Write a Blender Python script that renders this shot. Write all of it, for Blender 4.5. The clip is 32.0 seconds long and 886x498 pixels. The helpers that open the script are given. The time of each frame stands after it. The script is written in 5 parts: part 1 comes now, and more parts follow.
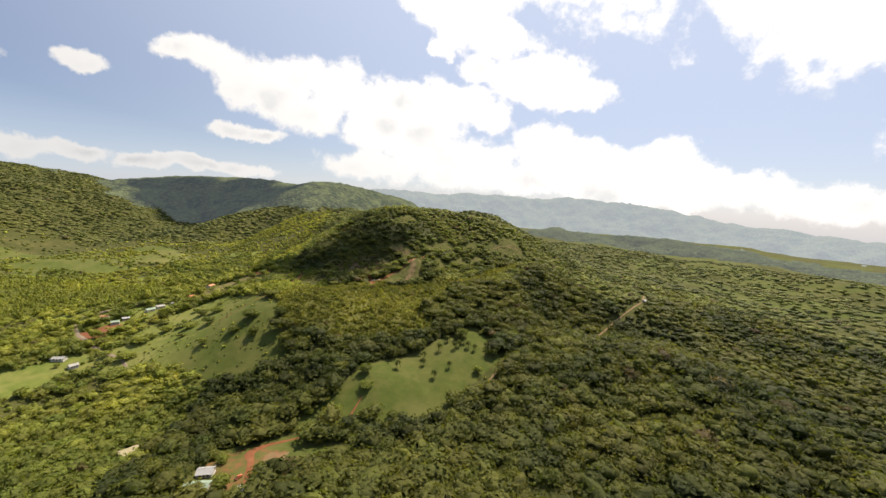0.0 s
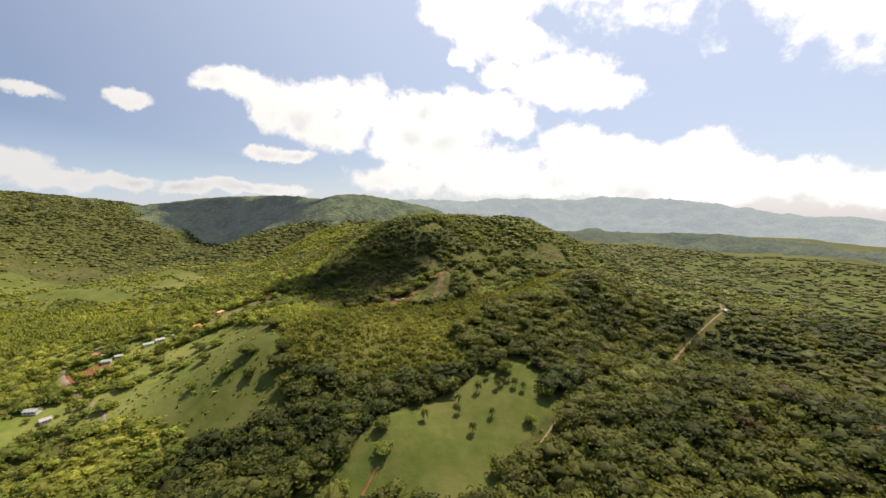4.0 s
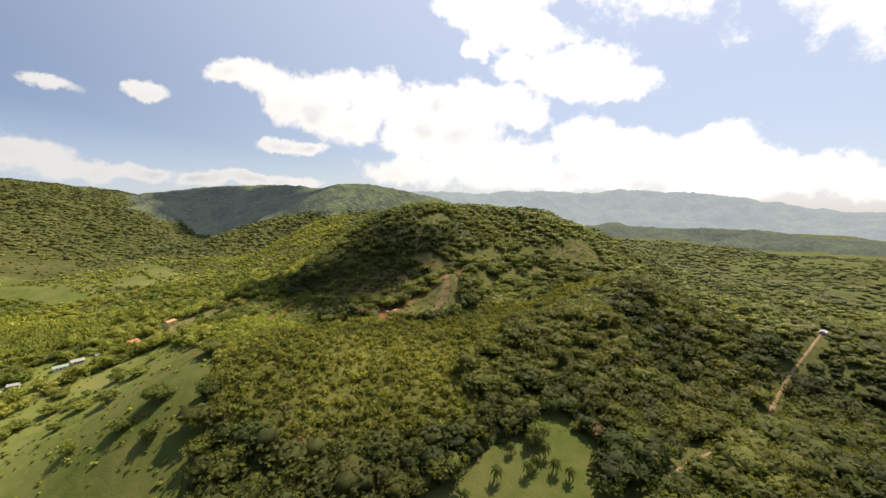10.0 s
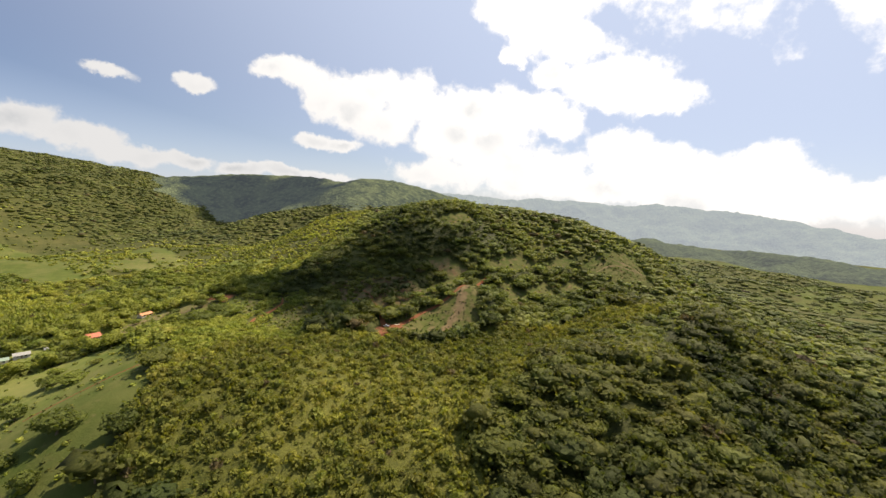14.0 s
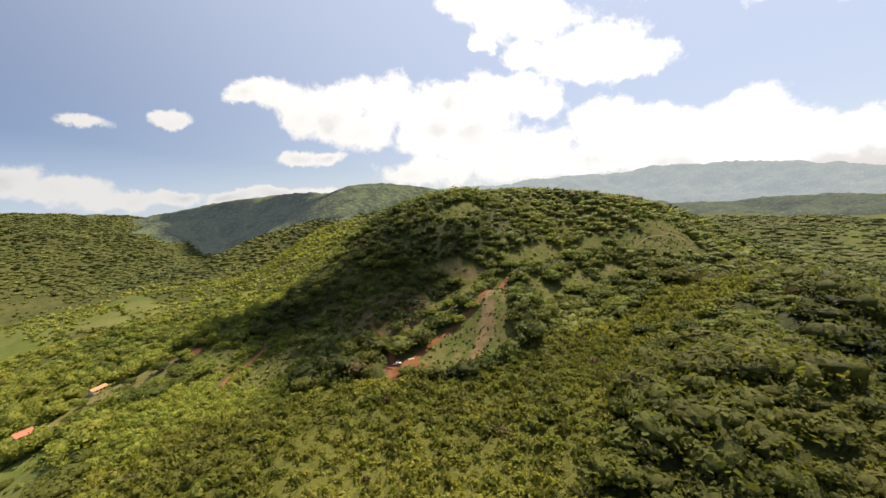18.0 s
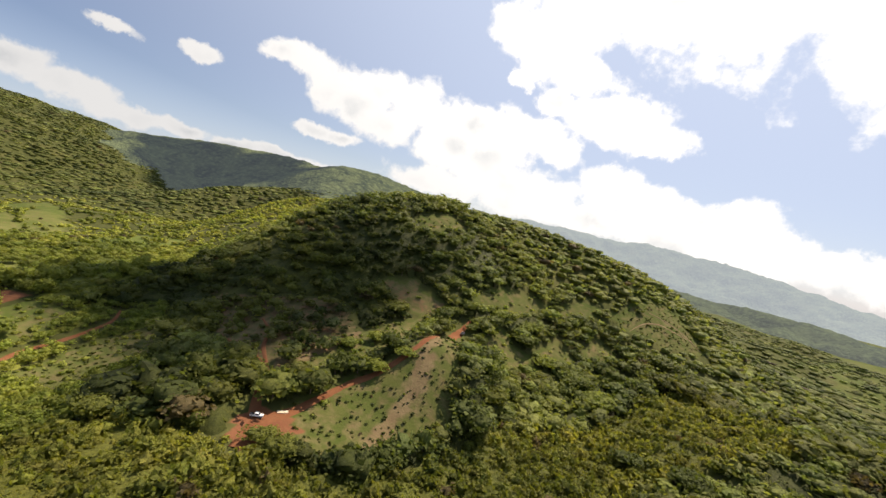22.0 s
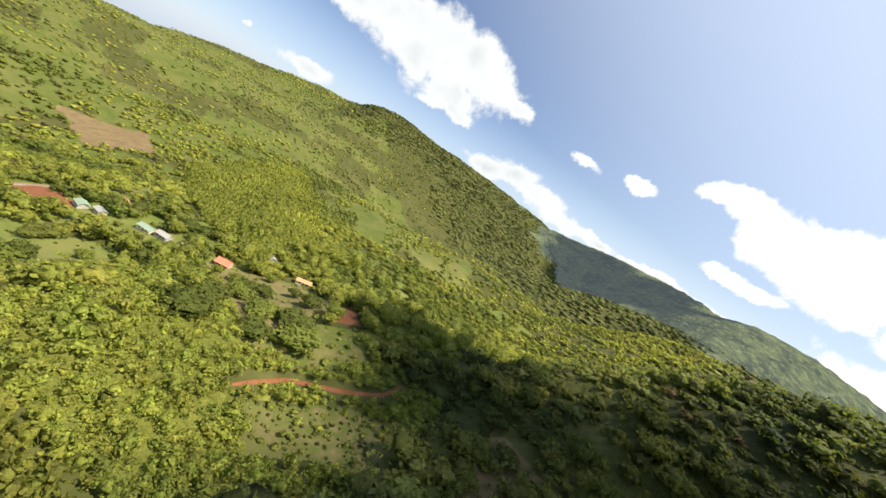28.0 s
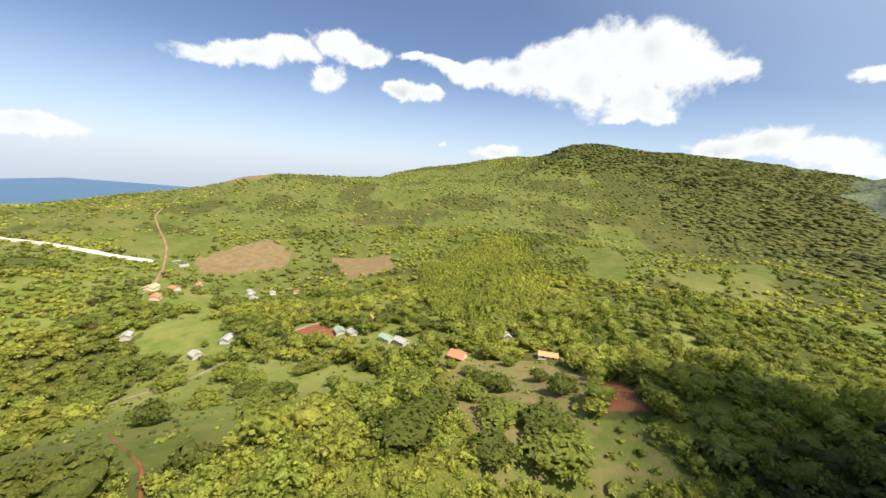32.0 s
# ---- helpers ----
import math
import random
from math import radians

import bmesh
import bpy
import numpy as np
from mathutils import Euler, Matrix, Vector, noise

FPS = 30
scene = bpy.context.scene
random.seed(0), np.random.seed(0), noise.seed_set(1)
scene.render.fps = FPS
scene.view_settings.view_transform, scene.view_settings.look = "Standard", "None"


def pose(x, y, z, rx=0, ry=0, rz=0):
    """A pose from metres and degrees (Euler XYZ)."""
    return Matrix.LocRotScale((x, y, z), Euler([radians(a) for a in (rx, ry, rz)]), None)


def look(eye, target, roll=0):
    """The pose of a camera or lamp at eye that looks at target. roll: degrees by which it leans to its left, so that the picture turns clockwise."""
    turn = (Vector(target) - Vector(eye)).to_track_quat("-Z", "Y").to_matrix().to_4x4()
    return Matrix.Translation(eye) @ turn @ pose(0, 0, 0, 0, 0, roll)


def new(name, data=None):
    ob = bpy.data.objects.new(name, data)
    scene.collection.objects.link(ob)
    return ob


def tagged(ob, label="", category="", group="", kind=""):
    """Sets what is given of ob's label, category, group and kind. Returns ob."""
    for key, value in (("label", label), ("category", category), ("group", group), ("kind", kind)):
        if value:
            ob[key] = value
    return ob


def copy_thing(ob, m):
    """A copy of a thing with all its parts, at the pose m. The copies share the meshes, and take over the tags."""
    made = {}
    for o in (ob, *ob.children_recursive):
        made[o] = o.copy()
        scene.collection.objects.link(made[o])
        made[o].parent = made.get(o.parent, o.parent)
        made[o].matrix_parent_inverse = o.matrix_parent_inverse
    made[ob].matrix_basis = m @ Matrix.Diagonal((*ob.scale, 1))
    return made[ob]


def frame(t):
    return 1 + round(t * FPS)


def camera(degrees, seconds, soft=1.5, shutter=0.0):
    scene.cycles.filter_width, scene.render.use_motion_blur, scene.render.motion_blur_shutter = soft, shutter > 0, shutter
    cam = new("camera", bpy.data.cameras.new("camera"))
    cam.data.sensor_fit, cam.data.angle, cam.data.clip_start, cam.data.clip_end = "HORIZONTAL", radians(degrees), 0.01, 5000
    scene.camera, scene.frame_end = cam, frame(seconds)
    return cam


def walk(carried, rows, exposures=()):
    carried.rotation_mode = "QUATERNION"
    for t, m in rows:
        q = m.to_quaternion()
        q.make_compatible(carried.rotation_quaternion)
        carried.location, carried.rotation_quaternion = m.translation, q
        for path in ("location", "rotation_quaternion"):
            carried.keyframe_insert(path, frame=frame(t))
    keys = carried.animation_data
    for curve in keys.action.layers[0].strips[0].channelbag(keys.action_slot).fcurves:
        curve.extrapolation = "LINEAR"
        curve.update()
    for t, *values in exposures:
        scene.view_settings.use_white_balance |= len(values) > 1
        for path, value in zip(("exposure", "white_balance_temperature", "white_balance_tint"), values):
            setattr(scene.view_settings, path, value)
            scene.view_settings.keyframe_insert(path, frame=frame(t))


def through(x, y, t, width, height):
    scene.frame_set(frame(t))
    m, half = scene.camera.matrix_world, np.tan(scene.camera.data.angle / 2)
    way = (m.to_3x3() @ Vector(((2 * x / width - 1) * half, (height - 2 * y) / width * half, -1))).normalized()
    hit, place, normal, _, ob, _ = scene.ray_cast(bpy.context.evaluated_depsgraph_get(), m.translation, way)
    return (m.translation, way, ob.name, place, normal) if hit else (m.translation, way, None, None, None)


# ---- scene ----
# a small aircraft over wooded tropical hills; metres, z up, about 200 m over the valley at the start
cam = camera(98.1, 32.0, 1.5)
PATH = [
    (0.0, 0.0, 0.0, 200.0, 82.82, -3.21, 0.22),
    (0.5, -1.5, 10.5, 198.9, 82.93, -0.43, 1.18),
    (1.0, -1.8, 21.2, 197.6, 83.13, 0.81, 2.02),
    (1.5, -0.9, 32.1, 196.8, 83.49, 0.27, 2.72),
    (2.0, -0.5, 43.0, 196.1, 83.60, 0.14, 3.08),
    (2.5, -0.4, 54.0, 195.7, 83.60, 0.11, 3.32),
    (3.0, -0.7, 64.6, 195.2, 83.68, 0.13, 3.47),
    (3.5, -1.3, 74.5, 194.1, 83.87, 0.01, 3.81),
    (5.5, -3.3, 114.7, 191.3, 84.08, 1.46, 6.14),
    (6.0, -3.8, 124.9, 190.7, 84.14, 1.71, 6.65),
    (6.5, -4.7, 135.0, 190.0, 84.15, 2.02, 7.07),
    (7.0, -5.9, 144.9, 188.8, 84.20, 2.57, 7.16),
    (7.5, -7.0, 154.7, 187.9, 84.23, 2.87, 6.92),
    (8.0, -8.0, 164.6, 187.3, 84.19, 3.25, 6.45),
    (8.5, -7.7, 174.0, 186.7, 84.06, 2.87, 6.02),
    (9.0, -7.2, 183.6, 185.8, 83.79, 2.23, 5.86),
    (9.5, -6.5, 193.7, 185.1, 83.44, 1.12, 5.85),
    (10.0, -5.1, 203.8, 184.5, 82.95, -0.24, 6.01),
    (10.5, -4.4, 213.3, 183.4, 82.72, -1.01, 6.11),
    (11.0, -3.9, 222.7, 182.1, 82.74, -1.64, 6.32),
    (11.5, -1.9, 231.8, 181.7, 82.98, -3.35, 5.83),
    (12.0, -0.2, 240.9, 181.4, 83.15, -5.44, 5.18),
    (12.5, 0.2, 249.8, 181.1, 83.31, -6.66, 5.04),
    (13.0, -1.5, 258.9, 179.7, 83.47, -6.79, 6.08),
    (13.5, -4.5, 269.5, 178.2, 83.51, -5.80, 8.06),
    (14.0, -7.9, 277.8, 176.7, 83.31, -3.91, 10.09),
    (14.5, -11.8, 285.6, 174.8, 83.23, -1.94, 11.72),
    (16.5, -26.8, 324.3, 174.3, 82.48, 6.18, 11.93),
    (17.0, -28.3, 334.7, 173.1, 82.58, 6.92, 10.86),
    (17.5, -29.0, 344.5, 172.4, 82.60, 6.65, 9.77),
    (18.0, -28.7, 354.9, 171.6, 82.71, 5.14, 9.02),
    (18.5, -28.0, 365.6, 170.6, 82.71, 3.29, 8.64),
    (19.0, -27.9, 375.5, 169.6, 82.73, 2.54, 8.32),
    (19.5, -28.0, 385.3, 169.5, 82.71, 1.89, 8.21),
    (20.0, -28.4, 394.4, 168.9, 82.86, 1.14, 7.35),
    (20.5, -27.6, 403.6, 168.7, 82.95, 0.14, 6.02),
    (21.0, -25.8, 414.1, 168.5, 83.40, -3.96, 5.84),
    (21.5, -25.3, 425.8, 168.0, 84.15, -8.48, 6.52),
    (22.0, -25.6, 437.8, 167.0, 84.81, -12.56, 8.52),
    (22.5, -26.9, 449.3, 166.5, 85.38, -16.11, 11.90),
    (23.0, -29.1, 460.8, 166.1, 85.58, -18.74, 15.87),
    (23.5, -31.3, 471.2, 166.3, 85.31, -21.79, 20.35),
    (24.0, -33.6, 480.4, 166.7, 84.94, -24.39, 24.83),
    (24.5, -36.0, 488.7, 167.4, 84.17, -26.28, 29.45),
    (25.0, -39.6, 495.6, 168.6, 82.95, -28.05, 34.02),
    (25.5, -43.9, 504.5, 169.6, 81.93, -29.72, 39.39),
    (27.5, -82.2, 531.1, 167.9, 79.14, -31.42, 61.79),
    (28.0, -89.7, 536.6, 166.2, 79.14, -31.15, 66.77),
    (28.5, -97.5, 541.5, 163.5, 79.66, -30.64, 71.30),
    (29.0, -104.7, 546.6, 161.3, 79.95, -29.31, 75.62),
    (29.5, -110.9, 550.7, 159.8, 80.04, -27.38, 79.89),
    (30.0, -118.0, 553.2, 158.2, 79.90, -24.70, 83.76),
    (30.5, -125.1, 553.4, 155.2, 79.50, -18.04, 87.14),
    (31.0, -132.4, 552.8, 151.8, 79.15, -10.70, 90.16),
    (31.5, -139.2, 554.2, 150.3, 79.08, -6.11, 93.64),
    (32.0, -145.2, 555.9, 150.5, 77.96, -4.29, 96.70),
]
walk(cam, [(t, pose(x, y, z, rx, ry, rz)) for t, x, y, z, rx, ry, rz in PATH],
     exposures=[(0.0, 0.58, 7500, 20), (24.0, 0.58, 7500, 20), (28.0, 0.93, 7200, 16), (32.0, 0.92, 7200, 16)])

# ---- light: high sun ahead and to the right of the flight, blue sky with fair-weather clouds ----
SUN_AZIMUTH, SUN_HEIGHT = radians(33), radians(59)
SUN_WAY = Vector((math.sin(SUN_AZIMUTH) * math.cos(SUN_HEIGHT), math.cos(SUN_AZIMUTH) * math.cos(SUN_HEIGHT), math.sin(SUN_HEIGHT)))
sun_data = bpy.data.lights.new("sun", "SUN")
sun_data.energy, sun_data.angle, sun_data.color = 5.0, radians(0.53), (1.0, 0.94, 0.82)
sun = new("sun", sun_data)
sun.matrix_world = look(SUN_WAY * 500, (0, 0, 0))

world = bpy.data.worlds.new("sky")
scene.world, world.use_nodes = world, True
W = world.node_tree
W.nodes.clear()


def wnode(kind, **given):
    n = W.nodes.new(kind)
    for key, value in given.items():
        n.inputs[key].default_value = value
    return n


def wmath(op, a, b=None):
    n = W.nodes.new("ShaderNodeMath")
    n.operation = op
    for k, v in enumerate((a, b)):
        if v is None:
            continue
        if isinstance(v, (int, float)):
            n.inputs[k].default_value = v
        else:
            W.links.new(v, n.inputs[k])
    return n.outputs[0]


def wvec(op, a, b):
    n = W.nodes.new("ShaderNodeVectorMath")
    n.operation = op
    W.links.new(a, n.inputs[0])
    if isinstance(b, tuple):
        n.inputs[1].default_value = b
    elif b is not None:
        W.links.new(b, n.inputs[1])
    return n


def wrange(v, lo, hi, to_lo=0.0, to_hi=1.0):
    n = W.nodes.new("ShaderNodeMapRange")
    n.interpolation_type = "SMOOTHSTEP"
    W.links.new(v, n.inputs[0])
    for k, x in enumerate((lo, hi, to_lo, to_hi)):
        n.inputs[1 + k].default_value = x
    return n.outputs[0]


sky = W.nodes.new("ShaderNodeTexSky")
sky.sky_type, sky.sun_disc = "NISHITA", False
sky.sun_elevation, sky.sun_rotation = SUN_HEIGHT, SUN_AZIMUTH
sky.altitude, sky.air_density, sky.dust_density, sky.ozone_density = 300, 1.0, 0.25, 1.6
heading = W.nodes.new("ShaderNodeTexCoord").outputs["Generated"]
billow = wnode("ShaderNodeTexNoise", Scale=11.0, Detail=10.0, Roughness=0.60)
wisp = wnode("ShaderNodeTexNoise", Scale=4.5, Detail=2.0, Roughness=0.55)
for n in (billow, wisp):
    W.links.new(heading, n.inputs["Vector"])
drift = wnode("ShaderNodeTexNoise", Scale=7.0, Detail=6.0, Roughness=0.65)
W.links.new(heading, drift.inputs["Vector"])
ragged = wvec("ADD", heading, wvec("MULTIPLY", wvec("SUBTRACT", drift.outputs["Color"], (0.5, 0.5, 0.5)).outputs[0], (0.10, 0.10, 0.08)).outputs[0]).outputs[0]
PUFFS = []


def puff(azimuth, height, wide, high):
    """One billow of a cloud: where it stands in the sky and how far it reaches, in degrees."""
    a, e = radians(azimuth), radians(height)
    off = wvec("SUBTRACT", ragged, (math.sin(a) * math.cos(e), math.cos(a) * math.cos(e), math.sin(e)))
    scaled = wvec("MULTIPLY", off.outputs[0], (1 / radians(wide), 1 / radians(wide), 1 / radians(high)))
    PUFFS.append(wmath("SUBTRACT", 1.0, wvec("LENGTH", scaled.outputs[0], None).outputs["Value"]))


# the small lone cloud and the long one beside it, with its tongue below
puff(-42.5, 12.3, 2.1, 1.1)
puff(-34, 15.4, 2.2, 1.3)
puff(-31, 15.6, 3.2, 1.9)
puff(-27, 14.4, 3.6, 2.6)
puff(-23, 12.6, 4.2, 3.2)
puff(-20, 14.6, 4.0, 2.6)
puff(-16, 13.6, 4.4, 3.2)
puff(-19, 10.4, 4.6, 2.4)
puff(-28.5, 7.4, 2.6, 1.0)
puff(-25.5, 7.2, 2.6, 0.9)
puff(-12, 12.6, 4.0, 2.6)
puff(-7, 13.6, 4.2, 2.8)
puff(-10, 9.6, 5.2, 3.4)
puff(-2, 12.6, 4.6, 3.4)
puff(3, 13.4, 4.2, 3.0)
puff(6, 12.0, 3.0, 2.4)
puff(-3, 8.0, 6.4, 4.2)
puff(2, 5.0, 8.0, 3.4)
puff(-10, 4.4, 7.0, 2.2)
# the high banks towards the sun
puff(-5, 26.6, 2.8, 2.2)
puff(-2, 24.8, 3.6, 3.0)
puff(2, 23.6, 4.2, 3.2)
puff(7, 22.0, 4.4, 2.6)
puff(4, 27, 6.0, 4.0)
puff(-2, 19.9, 1.6, 0.9)
puff(4, 18.4, 3.0, 1.8)
puff(9, 17.4, 4.6, 2.6)
puff(14, 16.4, 4.8, 2.8)
puff(18.5, 15.0, 3.4, 1.9)
puff(14, 32, 16, 5.6)
puff(30, 32, 18, 8.5)
puff(46, 25, 13, 9.5)
puff(58, 14, 10, 8.0)
# the bank over the far mountains
puff(14, 8.2, 4.2, 2.4)
puff(18, 6.8, 4.6, 2.6)
puff(23, 6.2, 4.2, 2.2)
puff(29.5, 7.0, 3.4, 2.0)
puff(26, 4.6, 5.4, 2.2)
puff(33, 5.0, 3.6, 1.8)
puff(38, 3.4, 4.6, 1.6)
puff(15, 3.6, 9.0, 2.6)
puff(26, 2.4, 12, 2.0)
puff(46, 1.6, 8.5, 2.2)
# the low bank behind the western range
puff(-57.5, 5.6, 4.2, 2.0)
puff(-53, 4.2, 3.6, 1.4)
puff(-48, 3.2, 4.4, 1.1)
puff(-43, 3.4, 3.6, 1.0)
puff(-38, 2.9, 4.0, 0.9)
puff(-33, 2.9, 3.6, 0.8)
puff(-26, 2.8, 4.4, 0.9)
puff(-62, 4.6, 3.6, 1.4)
# the great cloud over the western range, thin wisps before it
puff(-62.5, 12.8, 2.6, 1.5)
puff(-66, 13.2, 4.2, 3.0)
puff(-70.5, 14.8, 4.8, 3.8)
puff(-75.5, 15.6, 4.8, 3.8)
puff(-80.5, 15.4, 3.8, 2.8)
puff(-84.5, 14.0, 4.0, 2.6)
puff(-78, 12.0, 7.0, 3.2)
puff(-72, 10.2, 4.2, 2.2)
puff(-69.5, 8.4, 2.6, 1.2)
puff(-73.5, 7.8, 2.0, 0.9)
puff(-88.5, 12.8, 4.4, 2.2)
puff(-93, 12.8, 4.0, 1.6)
puff(-97.5, 13.4, 3.0, 0.9)
puff(-101.5, 13.9, 2.0, 0.5)
puff(-103, 9.8, 3.0, 1.1)
puff(-99.5, 9.6, 1.8, 0.9)
puff(-127, 11.2, 3.8, 1.2)
puff(-122, 11.6, 3.6, 1.5)
puff(-117.5, 12.6, 3.2, 1.6)
puff(-112.5, 14.6, 3.0, 1.8)
puff(-108.5, 13.6, 2.8, 1.4)
puff(-113.5, 10.2, 2.2, 1.6)
puff(-98, 3.4, 0.8, 0.5)
puff(-90, 2.6, 3.2, 1.1)
puff(-143, 1.2, 4.0, 0.9)
puff(-50, 11.5, 2.2, 0.8)
# round the rest of the sky
puff(120, 14, 14.6, 5)
puff(150, 10, 17.1, 5)
puff(-170, 14, 14.6, 5)
puff(85, 16, 17.1, 6.2)
thick = PUFFS[0]
for p in PUFFS[1:]:
    n = W.nodes.new("ShaderNodeMath")
    n.operation = "SMOOTH_MAX"
    W.links.new(thick, n.inputs[0]), W.links.new(p, n.inputs[1])
    n.inputs[2].default_value = 0.25
    thick = n.outputs[0]
rough = wmath("SUBTRACT", billow.outputs["Fac"], 0.5)
thick = wmath("ADD", thick, wmath("MULTIPLY", rough, 2.1))
cover = wrange(thick, -0.22, 0.24)
body = wrange(thick, 0.15, 1.0)
lumps_here, lumps_sunward = (wnode("ShaderNodeTexNoise", Scale=7.0, Detail=3.0, Roughness=0.45) for _ in range(2))
W.links.new(heading, lumps_here.inputs["Vector"])
W.links.new(wvec("ADD", heading, (0.020, 0.020, 0.045)).outputs[0], lumps_sunward.inputs["Vector"])
sunward = wvec("DOT_PRODUCT", heading, tuple(SUN_WAY)).outputs["Value"]
turned = wmath("MULTIPLY", wmath("SUBTRACT", lumps_sunward.outputs["Fac"], lumps_here.outputs["Fac"]), 2.4)
hollow = wmath("MULTIPLY", wrange(wisp.outputs["Fac"], 0.44, 0.64), 0.62)
grey = wmath("MULTIPLY", body, wmath("MINIMUM", 1.0, wmath("MAXIMUM", 0.0, wmath("ADD", hollow, turned))))
lit = W.nodes.new("ShaderNodeMixRGB")
lit.inputs[1].default_value, lit.inputs[2].default_value = (0.48, 0.545, 0.58, 1), (0.78, 0.86, 0.88, 1)
W.links.new(wrange(sunward, 0.1, 0.8), lit.inputs[0])
white = W.nodes.new("ShaderNodeMixRGB")
white.blend_type, white.inputs[2].default_value = "MULTIPLY", (0.60, 0.64, 0.68, 1)
W.links.new(lit.outputs[0], white.inputs[1])
W.links.new(grey, white.inputs[0])
clear = W.nodes.new("ShaderNodeMixRGB")
clear.blend_type, clear.inputs[0].default_value = "MULTIPLY", 1.0
deep = W.nodes.new("ShaderNodeMixRGB")
deep.inputs[1].default_value, deep.inputs[2].default_value = (0.041, 0.051, 0.065, 1), (0.062, 0.064, 0.066, 1)
W.links.new(wrange(sunward, -0.1, 0.6), deep.inputs[0])
W.links.new(sky.outputs[0], clear.inputs[1]), W.links.new(deep.outputs[0], clear.inputs[2])
veil = W.nodes.new("ShaderNodeMixRGB")
veil.inputs[2].default_value = (0.43, 0.56, 0.75, 1)
upward = W.nodes.new("ShaderNodeSeparateXYZ")
W.links.new(heading, upward.inputs[0])
W.links.new(wmath("MAXIMUM", wrange(upward.outputs[2], -0.02, 0.26, 0.48, 0.05), wrange(sunward, -0.1, 1.0, 0.0, 0.85)), veil.inputs[0])
W.links.new(clear.outputs[0], veil.inputs[1])
both = W.nodes.new("ShaderNodeMixRGB")
W.links.new(cover, both.inputs[0]), W.links.new(veil.outputs[0], both.inputs[1]), W.links.new(white.outputs[0], both.inputs[2])
glow = wnode("ShaderNodeBackground", Strength=1.0)
W.links.new(both.outputs[0], glow.inputs["Color"])
W.links.new(glow.outputs[0], wnode("ShaderNodeOutputWorld").inputs["Surface"])

# ---- materials ----
def material(name):
    m = bpy.data.materials.new(name)
    m.use_nodes = True
    m.node_tree.nodes.clear()
    return m


class Shade:
    """Short words for wiring a material's nodes."""

    def __init__(self, name):
        self.m = material(name)
        self.t = self.m.node_tree

    def node(self, kind, **given):
        n = self.t.nodes.new(kind)
        for key, value in given.items():
            self.put(n.inputs[key.replace("_", " ")], value)
        return n

    def put(self, socket, value):
        if isinstance(value, bpy.types.NodeSocket):
            self.t.links.new(value, socket)
        else:
            socket.default_value = value

    def noise(self, size, detail=4.0, rough=0.55, where=None):
        n = self.node("ShaderNodeTexNoise", Scale=1.0 / size, Detail=detail, Roughness=rough)
        self.put(n.inputs["Vector"], where or self.place())
        return n.outputs["Fac"]

    def place(self):
        return self.node("ShaderNodeNewGeometry").outputs["Position"]

    def span(self, v, lo, hi, a=0.0, b=1.0):
        n = self.node("ShaderNodeMapRange")
        for k, x in enumerate((v, lo, hi, a, b)):
            self.put(n.inputs[k], x)
        return n.outputs[0]

    def mix(self, f, a, b, how="MIX"):
        n = self.t.nodes.new("ShaderNodeMixRGB")
        n.blend_type = how
        for s, v in zip(n.inputs, (f, a, b)):
            self.put(s, (*v, 1) if isinstance(v, tuple) and len(v) == 3 else v)
        return n.outputs[0]

    def math(self, op, a, b):
        n = self.t.nodes.new("ShaderNodeMath")
        n.operation = op
        self.put(n.inputs[0], a), self.put(n.inputs[1], b)
        return n.outputs[0]

    def bump(self, v, strength, depth):
        return self.node("ShaderNodeBump", Height=v, Strength=strength, Distance=depth).outputs[0]

    def surface(self, colour, rough=0.85, metal=0.0, normal=None, spec=0.3, **more):
        b = self.node("ShaderNodeBsdfPrincipled", Roughness=rough, Metallic=metal)
        self.put(b.inputs["Base Color"], (*colour, 1) if isinstance(colour, tuple) and len(colour) == 3 else colour)
        self.put(b.inputs["Specular IOR Level"], spec)
        if normal is not None:
            self.put(b.inputs["Normal"], normal)
        for key, value in more.items():
            self.put(b.inputs[key.replace("_", " ")], value)
        return self.end(b.outputs[0])

    def end(self, shader):
        self.t.links.new(shader, self.node("ShaderNodeOutputMaterial").inputs["Surface"])
        return self.m


